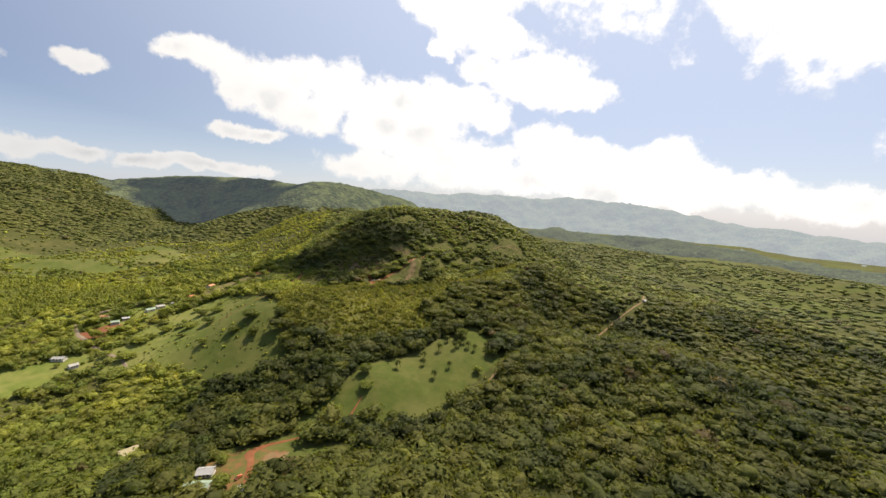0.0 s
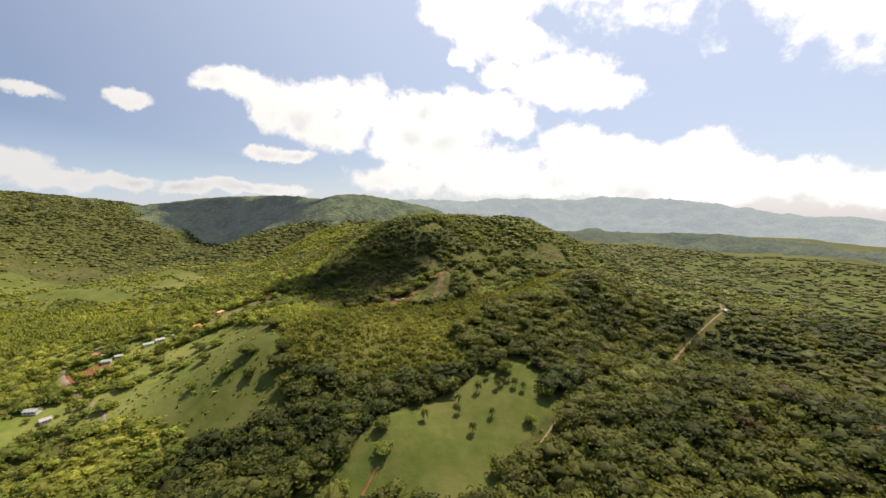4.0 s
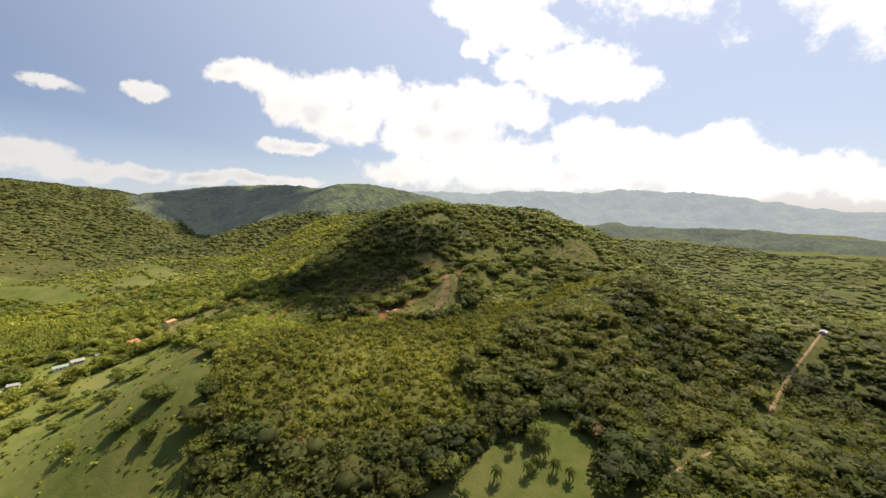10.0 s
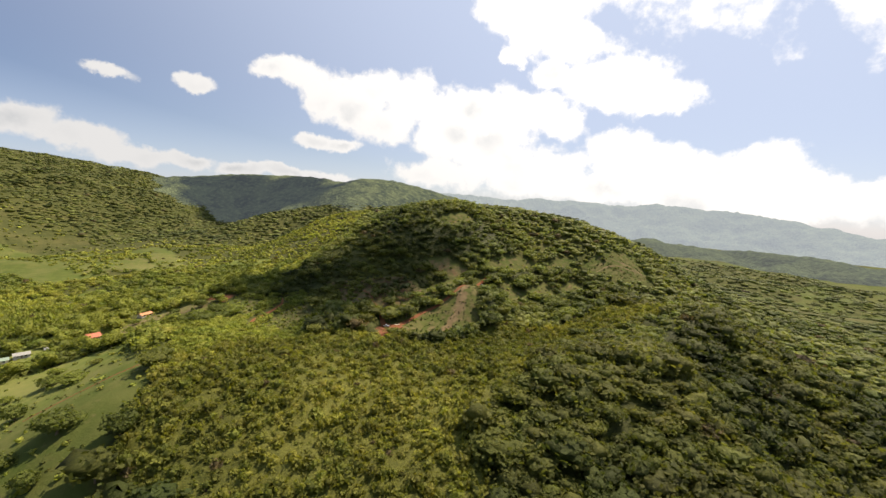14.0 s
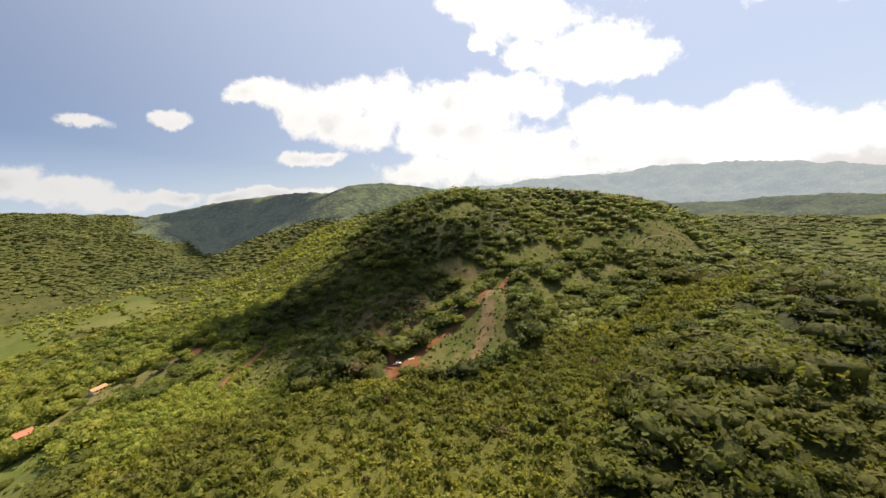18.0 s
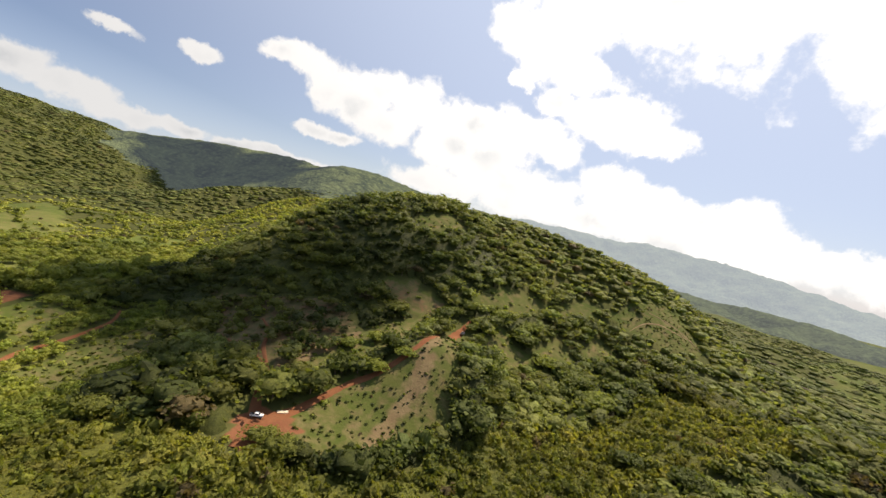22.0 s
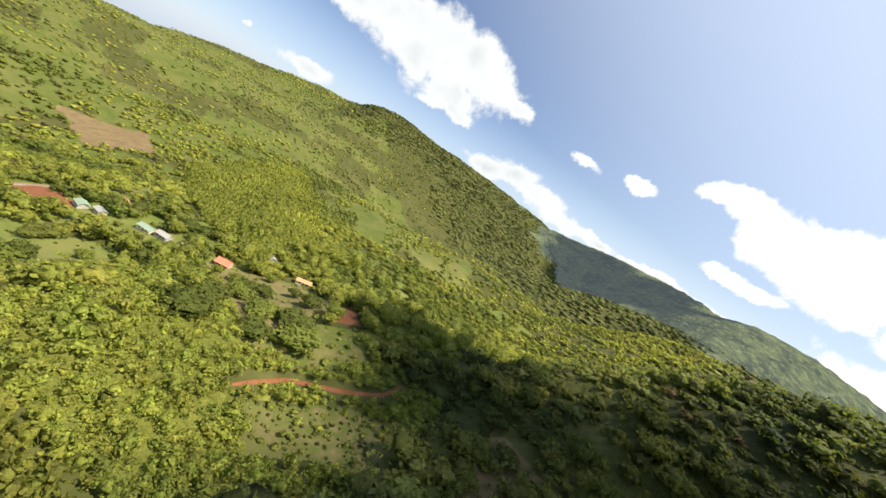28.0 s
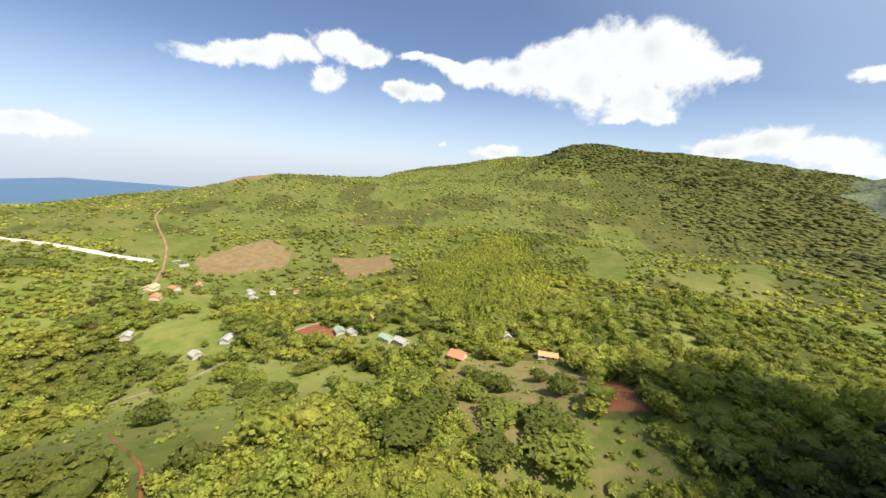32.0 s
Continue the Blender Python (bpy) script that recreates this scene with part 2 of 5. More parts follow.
def leaf_material(name, through=0.5, tint=True, colour=(0.06, 0.1, 0.02)):
    s = Shade(name)
    if tint:
        base = s.node("ShaderNodeAttribute")
        base.attribute_name = "tint"
        c = base.outputs["Color"]
    else:
        c = s.node("ShaderNodeRGB").outputs[0]
        c.default_value = (*colour, 1)
    isle = s.node("ShaderNodeNewGeometry").outputs["Random Per Island"]
    c = s.mix(1.0, c, s.mix(isle, (0.82, 0.84, 0.84), (1.18, 1.16, 1.1)), "MULTIPLY")
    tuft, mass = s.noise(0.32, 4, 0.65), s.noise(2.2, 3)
    sprays = s.node("ShaderNodeTexVoronoi", Scale=1.9, Randomness=1.0)
    s.put(sprays.inputs["Vector"], s.place())
    spray = s.node("ShaderNodeSeparateColor", Color=sprays.outputs["Color"])
    c = s.mix(1.0, c, s.mix(spray.outputs[0], (0.74, 0.77, 0.78), (1.24, 1.21, 1.16)), "MULTIPLY")
    c = s.mix(s.span(mass, 0.42, 0.7, 0.0, 0.5), c, s.mix(1.0, c, (1.28, 1.26, 1.12), "MULTIPLY"))
    # hollows of the tuft bump get leaf shade painted into the colour
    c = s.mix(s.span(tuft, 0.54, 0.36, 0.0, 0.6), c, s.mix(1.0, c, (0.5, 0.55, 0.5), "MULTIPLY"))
    b = s.node("ShaderNodeBsdfPrincipled", Roughness=0.6)
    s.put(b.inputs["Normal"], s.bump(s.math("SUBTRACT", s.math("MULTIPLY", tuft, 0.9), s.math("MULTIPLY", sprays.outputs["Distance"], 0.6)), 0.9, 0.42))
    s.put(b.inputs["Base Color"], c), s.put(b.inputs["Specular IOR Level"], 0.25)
    tr = s.node("ShaderNodeBsdfTranslucent", Color=s.mix(1.0, c, (1.14, 1.14, 0.66), "MULTIPLY"))
    return s.end(blend(s, through, b, tr))


def blend(s, f, a, b):
    n = s.node("ShaderNodeMixShader")
    s.put(n.inputs[0], f), s.put(n.inputs[1], a.outputs[0]), s.put(n.inputs[2], b.outputs[0])
    return n.outputs[0]


def ground_material():
    s = Shade("grass_and_soil")
    kind = s.node("ShaderNodeAttribute")
    kind.attribute_name = "cover"
    parts = s.node("ShaderNodeSeparateColor", Color=kind.outputs["Color"])
    fine, mid, broad = s.noise(1.1, 6), s.noise(9, 5), s.noise(60, 4)
    scrub = s.mix(s.span(mid, 0.35, 0.65), (0.040, 0.048, 0.013), (0.074, 0.080, 0.024))
    scrub = s.mix(s.span(broad, 0.5, 0.75, 0, 0.6), scrub, (0.11, 0.10, 0.036))
    grass = s.mix(s.span(mid, 0.3, 0.7), (0.046, 0.066, 0.013), (0.070, 0.088, 0.020))
    grass = s.mix(s.span(broad, 0.45, 0.70, 0, 0.5), grass, (0.115, 0.11, 0.040))
    grass = s.mix(s.span(fine, 0.52, 0.8, 0, 0.55), grass, (0.06, 0.08, 0.018))
    grass = s.mix(s.span(s.noise(22, 6, 0.65), 0.50, 0.62, 0, 0.5), grass, (0.10, 0.10, 0.032))
    # grass colour multiplied by up to 1.75 in the west
    west_grass = s.node("ShaderNodeAttribute")
    west_grass.attribute_name = "west_grass"
    grass = s.mix(west_grass.outputs["Fac"], grass, s.mix(1.0, grass, (1.75, 1.72, 1.7), "MULTIPLY"))
    soil = s.mix(s.span(mid, 0.35, 0.7), (0.155, 0.062, 0.032), (0.20, 0.086, 0.044))
    soil = s.mix(s.span(fine, 0.5, 0.75, 0, 0.6), soil, (0.15, 0.085, 0.040))
    dry = s.mix(s.span(mid, 0.35, 0.68), (0.135, 0.095, 0.05), (0.185, 0.14, 0.072))
    dry = s.mix(s.span(fine, 0.5, 0.75, 0, 0.5), dry, (0.10, 0.11, 0.035))
    edge = lambda v: s.span(s.math("ADD", v, s.math("MULTIPLY", s.math("SUBTRACT", s.noise(5, 5), 0.5), 0.7)), 0.38, 0.62)
    c = s.mix(edge(parts.outputs[0]), scrub, grass)
    c = s.mix(edge(parts.outputs[2]), c, dry)
    c = s.mix(edge(parts.outputs[1]), c, soil)
    lumps = s.math("ADD", s.math("MULTIPLY", fine, 0.5), mid)
    return s.surface(c, 0.95, normal=s.bump(lumps, 0.6, 0.9), spec=0.1)


def dirt_material(name, a, b, c):
    s = Shade(name)
    fine, mid = s.noise(0.8, 6), s.noise(6, 5)
    k = s.mix(s.span(mid, 0.35, 0.68), a, b)
    k = s.mix(s.span(fine, 0.5, 0.72, 0, 0.7), k, c)
    return s.surface(k, 0.95, normal=s.bump(fine, 0.5, 0.25), spec=0.1)


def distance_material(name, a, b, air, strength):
    """Far wooded slopes, with the haze of much air put in as surface glow."""
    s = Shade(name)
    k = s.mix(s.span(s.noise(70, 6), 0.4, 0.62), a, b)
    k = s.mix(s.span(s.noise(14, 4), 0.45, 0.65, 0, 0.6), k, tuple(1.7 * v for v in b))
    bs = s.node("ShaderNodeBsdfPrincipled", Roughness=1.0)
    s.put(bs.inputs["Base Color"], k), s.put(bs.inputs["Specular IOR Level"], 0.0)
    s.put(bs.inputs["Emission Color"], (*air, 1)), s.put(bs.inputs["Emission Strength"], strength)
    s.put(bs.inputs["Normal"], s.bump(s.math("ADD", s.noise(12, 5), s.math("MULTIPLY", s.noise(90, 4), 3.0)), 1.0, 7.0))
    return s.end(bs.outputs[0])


def paint(name, colour, rough=0.6, metal=0.0, wear=0.25, spec=0.4):
    s = Shade(name)
    dark = tuple(0.55 * v for v in colour)
    c = s.mix(s.span(s.noise(0.7, 6), 0.45, 0.75, 0, wear * 2), colour, dark)
    c = s.mix(s.span(s.noise(0.09, 4), 0.4, 0.7, 0, wear), c, tuple(min(1, 1.15 * v) for v in colour))
    return s.surface(c, rough, metal, spec=spec)


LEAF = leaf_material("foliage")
BARK = dirt_material("bark", (0.12, 0.09, 0.06), (0.2, 0.16, 0.12), (0.07, 0.05, 0.035))
GROUND = ground_material()
RED_EARTH = dirt_material("red_earth", (0.16, 0.060, 0.028), (0.205, 0.088, 0.043), (0.11, 0.065, 0.03))
PALE_EARTH = dirt_material("pale_earth", (0.19, 0.125, 0.07), (0.25, 0.18, 0.11), (0.12, 0.10, 0.045))
GRAVEL = dirt_material("white_gravel", (0.36, 0.34, 0.30), (0.44, 0.42, 0.37), (0.28, 0.26, 0.21))
RIVER_BED = dirt_material("river_bed", (0.17, 0.14, 0.10), (0.24, 0.20, 0.15), (0.08, 0.09, 0.04))
# haze over the far ranges: bluish emission on the slopes themselves
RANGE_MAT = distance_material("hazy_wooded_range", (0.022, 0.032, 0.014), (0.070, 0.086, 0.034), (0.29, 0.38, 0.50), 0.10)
FAR_MAT = distance_material("far_hazed_range", (0.03, 0.045, 0.03), (0.05, 0.065, 0.04), (0.50, 0.62, 0.74), 0.42)
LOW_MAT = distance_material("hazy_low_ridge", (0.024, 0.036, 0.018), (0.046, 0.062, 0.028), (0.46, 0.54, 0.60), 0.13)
SEA_MAT = Shade("sea")
SEA_MAT = SEA_MAT.surface((0.02, 0.07, 0.13), 0.25, normal=SEA_MAT.bump(SEA_MAT.noise(12, 5), 0.4, 1.0), spec=0.5)

# ---- the lie of the land ----
LATTICE = np.random.RandomState(7).rand(256, 256)


def value_noise(x, y, size, shift=0):
    """Smooth noise from 0 to 1, with features about `size` metres across."""
    u, v = np.asarray(x) / size + 13.7 * shift, np.asarray(y) / size + 71.3 * shift
    i, j = np.floor(u).astype(int), np.floor(v).astype(int)
    a, b = u - i, v - j
    a, b = a * a * (3 - 2 * a), b * b * (3 - 2 * b)
    p = lambda m, n: LATTICE[(i + m) % 256, (j + n) % 256]
    return (p(0, 0) * (1 - a) + p(1, 0) * a) * (1 - b) + (p(0, 1) * (1 - a) + p(1, 1) * a) * b


def fractal(x, y, size, octaves=4, shift=0):
    total, weight, out = 0.0, 1.0, 0.0
    for k in range(octaves):
        out = out + weight * value_noise(x, y, size / 2 ** k, shift + k)
        total, weight = total + weight, weight * 0.5
    return out / total


def smooth(lo, hi, v):
    u = np.clip((v - lo) / (hi - lo), 0, 1)
    return u * u * (3 - 2 * u)


def to_line(x, y, line):
    """The distance to a line of (x, y, value) stations, and the value at the nearest place."""
    best, val = np.full(np.shape(x), 1e9), np.zeros(np.shape(x))
    for (ax, ay, av), (bx, by, bv) in zip(line, line[1:]):
        dx, dy = bx - ax, by - ay
        u = np.clip(((x - ax) * dx + (y - ay) * dy) / (dx * dx + dy * dy), 0, 1)
        d = np.hypot(x - ax - u * dx, y - ay - u * dy)
        val = np.where(d < best, av + u * (bv - av), val)
        best = np.minimum(best, d)
    return best, val


def inside(x, y, corners):
    """Whether points lie inside a polygon."""
    odd = np.zeros(np.shape(x), bool)
    for (ax, ay), (bx, by) in zip(corners, corners[1:] + corners[:1]):
        odd ^= ((ay > y) != (by > y)) & (x < (bx - ax) * (y - ay) / (by - ay + 1e-9) + ax)
    return odd


HILLS = []


def hill(x, y, rise, along_x, along_y):
    HILLS.append((x, y, rise, along_x, along_y))


hill(-60, 920, 137, 190, 230)
hill(-45, 650, 5, 80, 90)
hill(160, 810, 37, 90, 100)
hill(20, 510, 42, 100, 90)
hill(150, 620, 62, 80, 90)
hill(-215, 430, 28, 70, 80)
hill(20, 400, 11, 80, 60)
hill(-275, 620, 22, 70, 80)
hill(-140, 470, 32, 80, 80)
hill(-40, 280, -8, 120, 80)
hill(-250, 300, -34, 120, 100)
hill(-400, 570, 20, 110, 170)
hill(-680, 900, 38, 220, 200)
hill(310, 620, 27, 100, 110)
hill(230, 490, -17, 90, 70)
hill(220, 390, 28, 90, 80)
hill(120, 1060, 48, 150, 130)
hill(450, 900, 26, 220, 250)
hill(-330, 1150, 69, 220, 200)
hill(-620, 280, -45, 250, 220)
hill(-620, 600, 21, 140, 150)
hill(-120, 600, 26, 70, 80)
hill(-180, 780, 57, 110, 110)
hill(-60, 770, 17, 80, 80)
hill(-240, 525, 25, 55, 50)
hill(-320, 670, 14, 60, 60)
hill(90, 525, 20, 55, 45)
hill(-35, 635, 32, 35, 35)
hill(275, 695, 19, 55, 55)
hill(-60, 330, 16, 50, 35)
hill(-75, 800, 8, 70, 60)
hill(120, 900, 44, 120, 90)
hill(-560, 1520, 167, 220, 240)
hill(110, 1420, 152, 240, 220)
hill(-260, 1260, 48, 190, 190)
hill(300, 1230, 24, 150, 180)
hill(-330, 980, 36, 120, 130)
hill(-430, 1180, 33, 150, 150)
hill(230, 960, 40, 90, 90)
hill(-930, -280, -85, 190, 120)
# the range behind the valley, as stations of its crest: the farmed west flank and the dark north end
WEST_RANGE = [(-1130, -213, 63), (-1235, -140, 112), (-1400, 60, 98), (-1740, 60, 118), (-1940, 200, 178), (-2031, 324, 195), (-2025, 555, 206), (-1985, 749, 228), (-1845, 970, 293), (-1814, 1230, 276), (-1790, 1505, 260), (-1750, 1748, 237)]
RANGE = [(-1750, 1748, 237), (-1674, 1757, 222), (-1558, 1813, 206), (-1313, 1907, 246), (-1030, 1930, 256), (-658, 1791, 245), (-469, 1703, 255), (-339, 1842, 229), (-216, 2165, 188)]
FAR_RANGE = [(-1649, 4338, 225), (-1065, 4528, 279), (-537, 4626, 302), (-1, 4658, 287), (420, 4638, 310), (988, 4546, 287), (1431, 4419, 310), (1905, 4168, 278), (2115, 4001, 262), (2467, 3656, 186), (2688, 3353, 115), (3275, 2553, 74), (3937, 953, 88)]
LOW_RANGE = [(344, 2600, 33), (753, 2454, 45), (972, 2317, 43), (1128, 2184, 63), (1348, 1985, 45), (1524, 1707, 21), (1901, 1224, -1)]
SPUR = [(-560, 1500, 190), (-700, 1330, 150), (-780, 1180, 100)]
SEA_LEVEL = -350.0


def ground(x, y):
    """Height of the land."""
    x, y = np.asarray(x, float), np.asarray(y, float)
    z = np.full(np.broadcast(x, y).shape, 20.0)
    for hx, hy, rise, ax, ay in HILLS:
        z = z + rise * np.exp(-((x - hx) / ax) ** 2 - ((y - hy) / ay) ** 2)
    far = smooth(350, 1100, np.hypot(x + 60, y - 520))
    # gentle folds, growing with the distance from the main hill
    z = z + (fractal(x, y, 120, 4, 3) - 0.5) * (7 + 22 * far) + (fractal(x, y, 420, 3, 9) - 0.5) * 55 * far
    d, _ = to_line(x, y, WEST_RANGE)
    near = [1 / ((x - a) ** 2 + (y - b) ** 2 + 150.0 ** 2) ** 2 for a, b, _ in WEST_RANGE]
    crest = sum(w * c for w, (_, _, c) in zip(near, WEST_RANGE)) / sum(near)
    gully = 1 + 0.5 * (fractal(x, y, 260, 4, 5) - 0.5)
    z = z + np.maximum(crest - z, 0) * np.exp(-(d / (640 * gully)) ** 1.35) + (fractal(x, y, 110, 4, 31) - 0.5) * 26 * np.exp(-(d / 700) ** 2)
    d, crest = to_line(x, y, SPUR)
    z = z + np.maximum(crest - z, 0) * np.exp(-(d / 170) ** 2)
    # the valley floor lies lower to the west
    z = z - (12 * smooth(-280, -370, x) + 22 * smooth(-430, -620, x)) * (1 - smooth(-900, -1300, x))
    # beyond the range and towards the coast the land falls to the sea
    off = smooth(550, 2600, -(0.60 * (x + 300) + 0.80 * (y - 150)))
    z = z + (SEA_LEVEL - 12 - z) * off
    plain = smooth(900, 2600, 0.75 * x + 0.45 * (y - 500)) * smooth(-300, 500, x)
    z = z + (-60 + 90 * (fractal(x, y, 900, 3, 17) - 0.3) - z) * plain
    return z

# ---- fields, tracks and clearings on the plan ----
PALM_FIELD = [(-105, 298), (-82, 316), (-69, 346), (-45, 366), (-14, 388), (2, 402), (18, 411), (40, 436), (57, 417), (68, 412), (52, 390), (70, 380), (58, 366), (40, 346), (16, 310), (-10, 282), (-35, 284), (-57, 286), (-74, 279), (-98, 276), (-118, 282)]
BALD_WEST = [(-1290, -150), (-1245, -60), (-1180, -80), (-1150, -150), (-1190, -230), (-1260, -220)]
FARM_YARD = [(-157, 255), (-131, 260), (-83, 260), (-50, 258), (-47, 245), (-86, 232), (-102, 218), (-99, 200), (-125, 199), (-138, 220), (-152, 236)]
BED = [(-115, 250), (-92, 247), (-88, 237), (-113, 240)]
ROW_FIELD = [(-122, 270), (-100, 273), (-88, 254), (-128, 246)]
PASTURE = [(-192, 448), (-215, 468), (-262, 498), (-300, 520), (-330, 512), (-348, 484), (-356, 440), (-344, 400), (-334, 358), (-312, 366), (-290, 376), (-263, 366), (-222, 350), (-184, 342), (-158, 358), (-148, 374), (-166, 396), (-178, 414)]
CLEARED = [(-30, 697), (-50, 645), (-76, 616), (-94, 588), (-82, 562), (-54, 573), (-32, 590), (-26, 606), (-32, 640), (-22, 675)]
BALD = [(84, 793), (100, 783), (133, 779), (160, 786), (176, 800), (166, 826), (152, 846), (112, 818)]
CLEAR_SLOPE = [(-106, 702), (-80, 714), (-56, 712), (-45, 697), (-58, 686), (-78, 688)]
RIDGE_BRUSH = [(-114, 606), (-94, 602), (-82, 622), (-66, 634), (-56, 650), (-50, 672), (-60, 688), (-76, 676), (-92, 650), (-110, 624)]
GLADES = [[(-37, 723), (-12, 754), (16, 775), (31, 763), (-3, 729)], [(13, 761), (62, 802), (90, 808), (56, 771)], [(-31, 688), (-7, 719), (9, 710), (-13, 682)], [(-12, 688), (10, 713), (22, 697), (0, 676)], [(15, 712), (37, 743), (52, 731), (34, 706)], [(54, 739), (72, 767), (91, 754), (69, 732)], [(-102, 766), (-68, 800), (-49, 788), (-80, 757)]]
GREEN_PASTURE = [(-372, 312), (-362, 352), (-392, 372), (-432, 342), (-412, 300)]
DRY_PASTURE = [(-357, 531), (-362, 604), (-308, 612), (-279, 603), (-262, 592), (-252, 566), (-270, 552), (-292, 548), (-325, 541)]
RED_A = [(-308, 612), (-300, 622), (-278, 622), (-277, 605)]
RED_B = [(-337, 632), (-366, 664), (-352, 674), (-322, 656), (-308, 634)]
RED_C = [(-403, 414), (-422, 430), (-403, 457), (-379, 460), (-386, 430)]
BALL_FIELD = [(-495, 256), (-505, 283), (-453, 316), (-429, 279)]
BROWN_A = [(-645, 149), (-770, 189), (-713, 260), (-672, 264), (-597, 186)]
BROWN_B = [(-727, 316), (-741, 410), (-669, 436), (-631, 383)]
GREEN_FAR = [(-619, 42), (-744, 102), (-671, 147), (-590, 95)]
VALLEY_A = [(-659, 818), (-655, 860), (-592, 832), (-572, 787)]
VALLEY_B = [(-780, 985), (-693, 943), (-624, 910), (-630, 865)]
VALLEY_C = [(-760, 923), (-700, 890), (-680, 915), (-740, 950)]
SLOPE_N = [(-850, 780), (-719, 767), (-609, 736), (-610, 692), (-760, 720)]
TEAK_WEST = [(-663, 468), (-761, 527), (-891, 631), (-597, 641), (-492, 619), (-409, 578), (-423, 529), (-486, 505)]
YOUNG = [(-203, 462), (-186, 514), (-160, 556), (-180, 610), (-222, 655), (-258, 628), (-276, 596), (-276, 560), (-262, 520), (-240, 506)]
TEAK_EAST = [(-203, 459), (-186, 514), (-152, 558), (-110, 556), (-82, 554), (-50, 566), (-28, 585), (-14, 610), (20, 640), (60, 640), (55, 600), (30, 550), (5, 497), (-19, 459), (0, 424), (-16, 416), (-85, 396), (-158, 396), (-177, 419)]
TEAK_NORTH = [(20, 640), (60, 612), (135, 625), (148, 660), (118, 716), (90, 700), (60, 662)]
HILL_GRASS = [(-214, 566), (-222, 606), (-208, 632), (-176, 622), (-190, 590), (-190, 576)]
UPPER_GRASS = [(-240, 560), (-274, 582), (-276, 618), (-250, 624), (-240, 600)]
BURNT = [(-209, 679), (-155, 677), (-104, 672), (-90, 648), (-109, 600), (-140, 612), (-180, 640)]
GRASS = [PALM_FIELD, ROW_FIELD, PASTURE, CLEARED, RIDGE_BRUSH, BALD, *GLADES, CLEAR_SLOPE, GREEN_PASTURE, DRY_PASTURE, BALL_FIELD, GREEN_FAR, VALLEY_A, VALLEY_B, VALLEY_C, SLOPE_N, HILL_GRASS, UPPER_GRASS, FARM_YARD, BALD_WEST]
RED_YARD = [(-108, 568), (-105, 578), (-97, 581), (-89, 580), (-82, 575), (-86, 566), (-95, 557), (-104, 560)]
SOIL = [RED_A, RED_B, RED_C, RED_YARD]
DRY = [BROWN_A, BROWN_B, BED]

# tracks: stations of (x, y, width)
RIDGE_TRACK = [(-98, 557, 5), (-99, 573, 8), (-91, 582, 5), (-86, 593, 4.2), (-78, 608, 4.2), (-66, 617, 4.4), (-52, 632, 4.6), (-44, 662, 5.2), (-36, 688, 6), (-30, 706, 2)]
SIDE_TRACK = [(-102, 574, 5), (-110, 586, 4.6), (-113, 598, 4.4), (-122, 606, 3.4), (-137, 614, 2.4), (-162, 630, 1.4)]
HILL_TRACK = [(-218, 562, 1.2), (-223, 569, 2.6), (-231, 585, 3), (-230, 605, 3.2), (-229, 628, 2.6), (-236, 638, 1.2)]
FOREST_ROAD = [(46, 338, 1.6), (77, 381, 1.8), (102, 405, 1.8), (126, 421, 2.0), (166, 455, 2.4), (204, 492, 3.4), (229, 520, 3.2), (262, 551, 2.6), (298, 580, 2.2), (330, 609, 2.2), (375, 690, 1.6)]
FARM_ROAD = [(-104, 192, 3.5), (-114, 220, 4), (-121, 240, 5), (-129, 252, 8), (-116, 262, 4), (-98, 268, 1.5)]
CATTLE_PATH = [(-74, 272, 1), (-69, 283, 2.2), (-65, 294, 2), (-60, 308, 0.8)]
LOW_TRACK = [(-253, 429, 0.8), (-238, 450, 1.1), (-225, 471, 1.2), (-205, 490, 0.8)]
AIRSTRIP = [(-520, -420, 10), (-558, -53, 9), (-567, 56, 9), (-593, 129, 11)]
VILLAGE_ROAD = [(-1000, -180, 3.4), (-762, -25, 3.4), (-652, 94, 3.4), (-582, 151, 3.4), (-497, 215, 3.6), (-460, 240, 3)]
UPPER_ROAD = [(-470, 466, 5), (-454, 482, 6), (-426, 512, 6), (-410, 534, 5)]
STREAM = [(-461, 470, 3), (-414, 427, 4.5), (-371, 404, 5), (-331, 387, 4), (-300, 360, 3)]
BALD_RUT = [(104, 786, 0.6), (118, 800, 1.1), (134, 806, 1.2), (150, 804, 1.0), (166, 806, 0.5)]
BALD_RUT_LOW = [(128, 816, 0.6), (142, 814, 1.1), (156, 810, 1.0), (170, 798, 0.5)]
WORN_PATH = [(-45, 662, 0.8), (-43, 646, 1.6), (-47, 630, 1.2), (-45, 612, 2.4), (-52, 598, 1.6), (-54, 584, 0.8)]
BURNT_PATH = [(-118, 604, 2.0), (-130, 618, 2.8), (-136, 634, 2.2), (-150, 648, 1.4)]
TRACKS = [RIDGE_TRACK, BALD_RUT, BALD_RUT_LOW, BURNT_PATH, SIDE_TRACK, HILL_TRACK, FOREST_ROAD, FARM_ROAD, LOW_TRACK, AIRSTRIP, VILLAGE_ROAD, UPPER_ROAD, STREAM, CATTLE_PATH]


def any_inside(x, y, plots):
    hit = np.zeros(np.shape(x), bool)
    for p in plots:
        hit |= inside(x, y, p)
    return hit


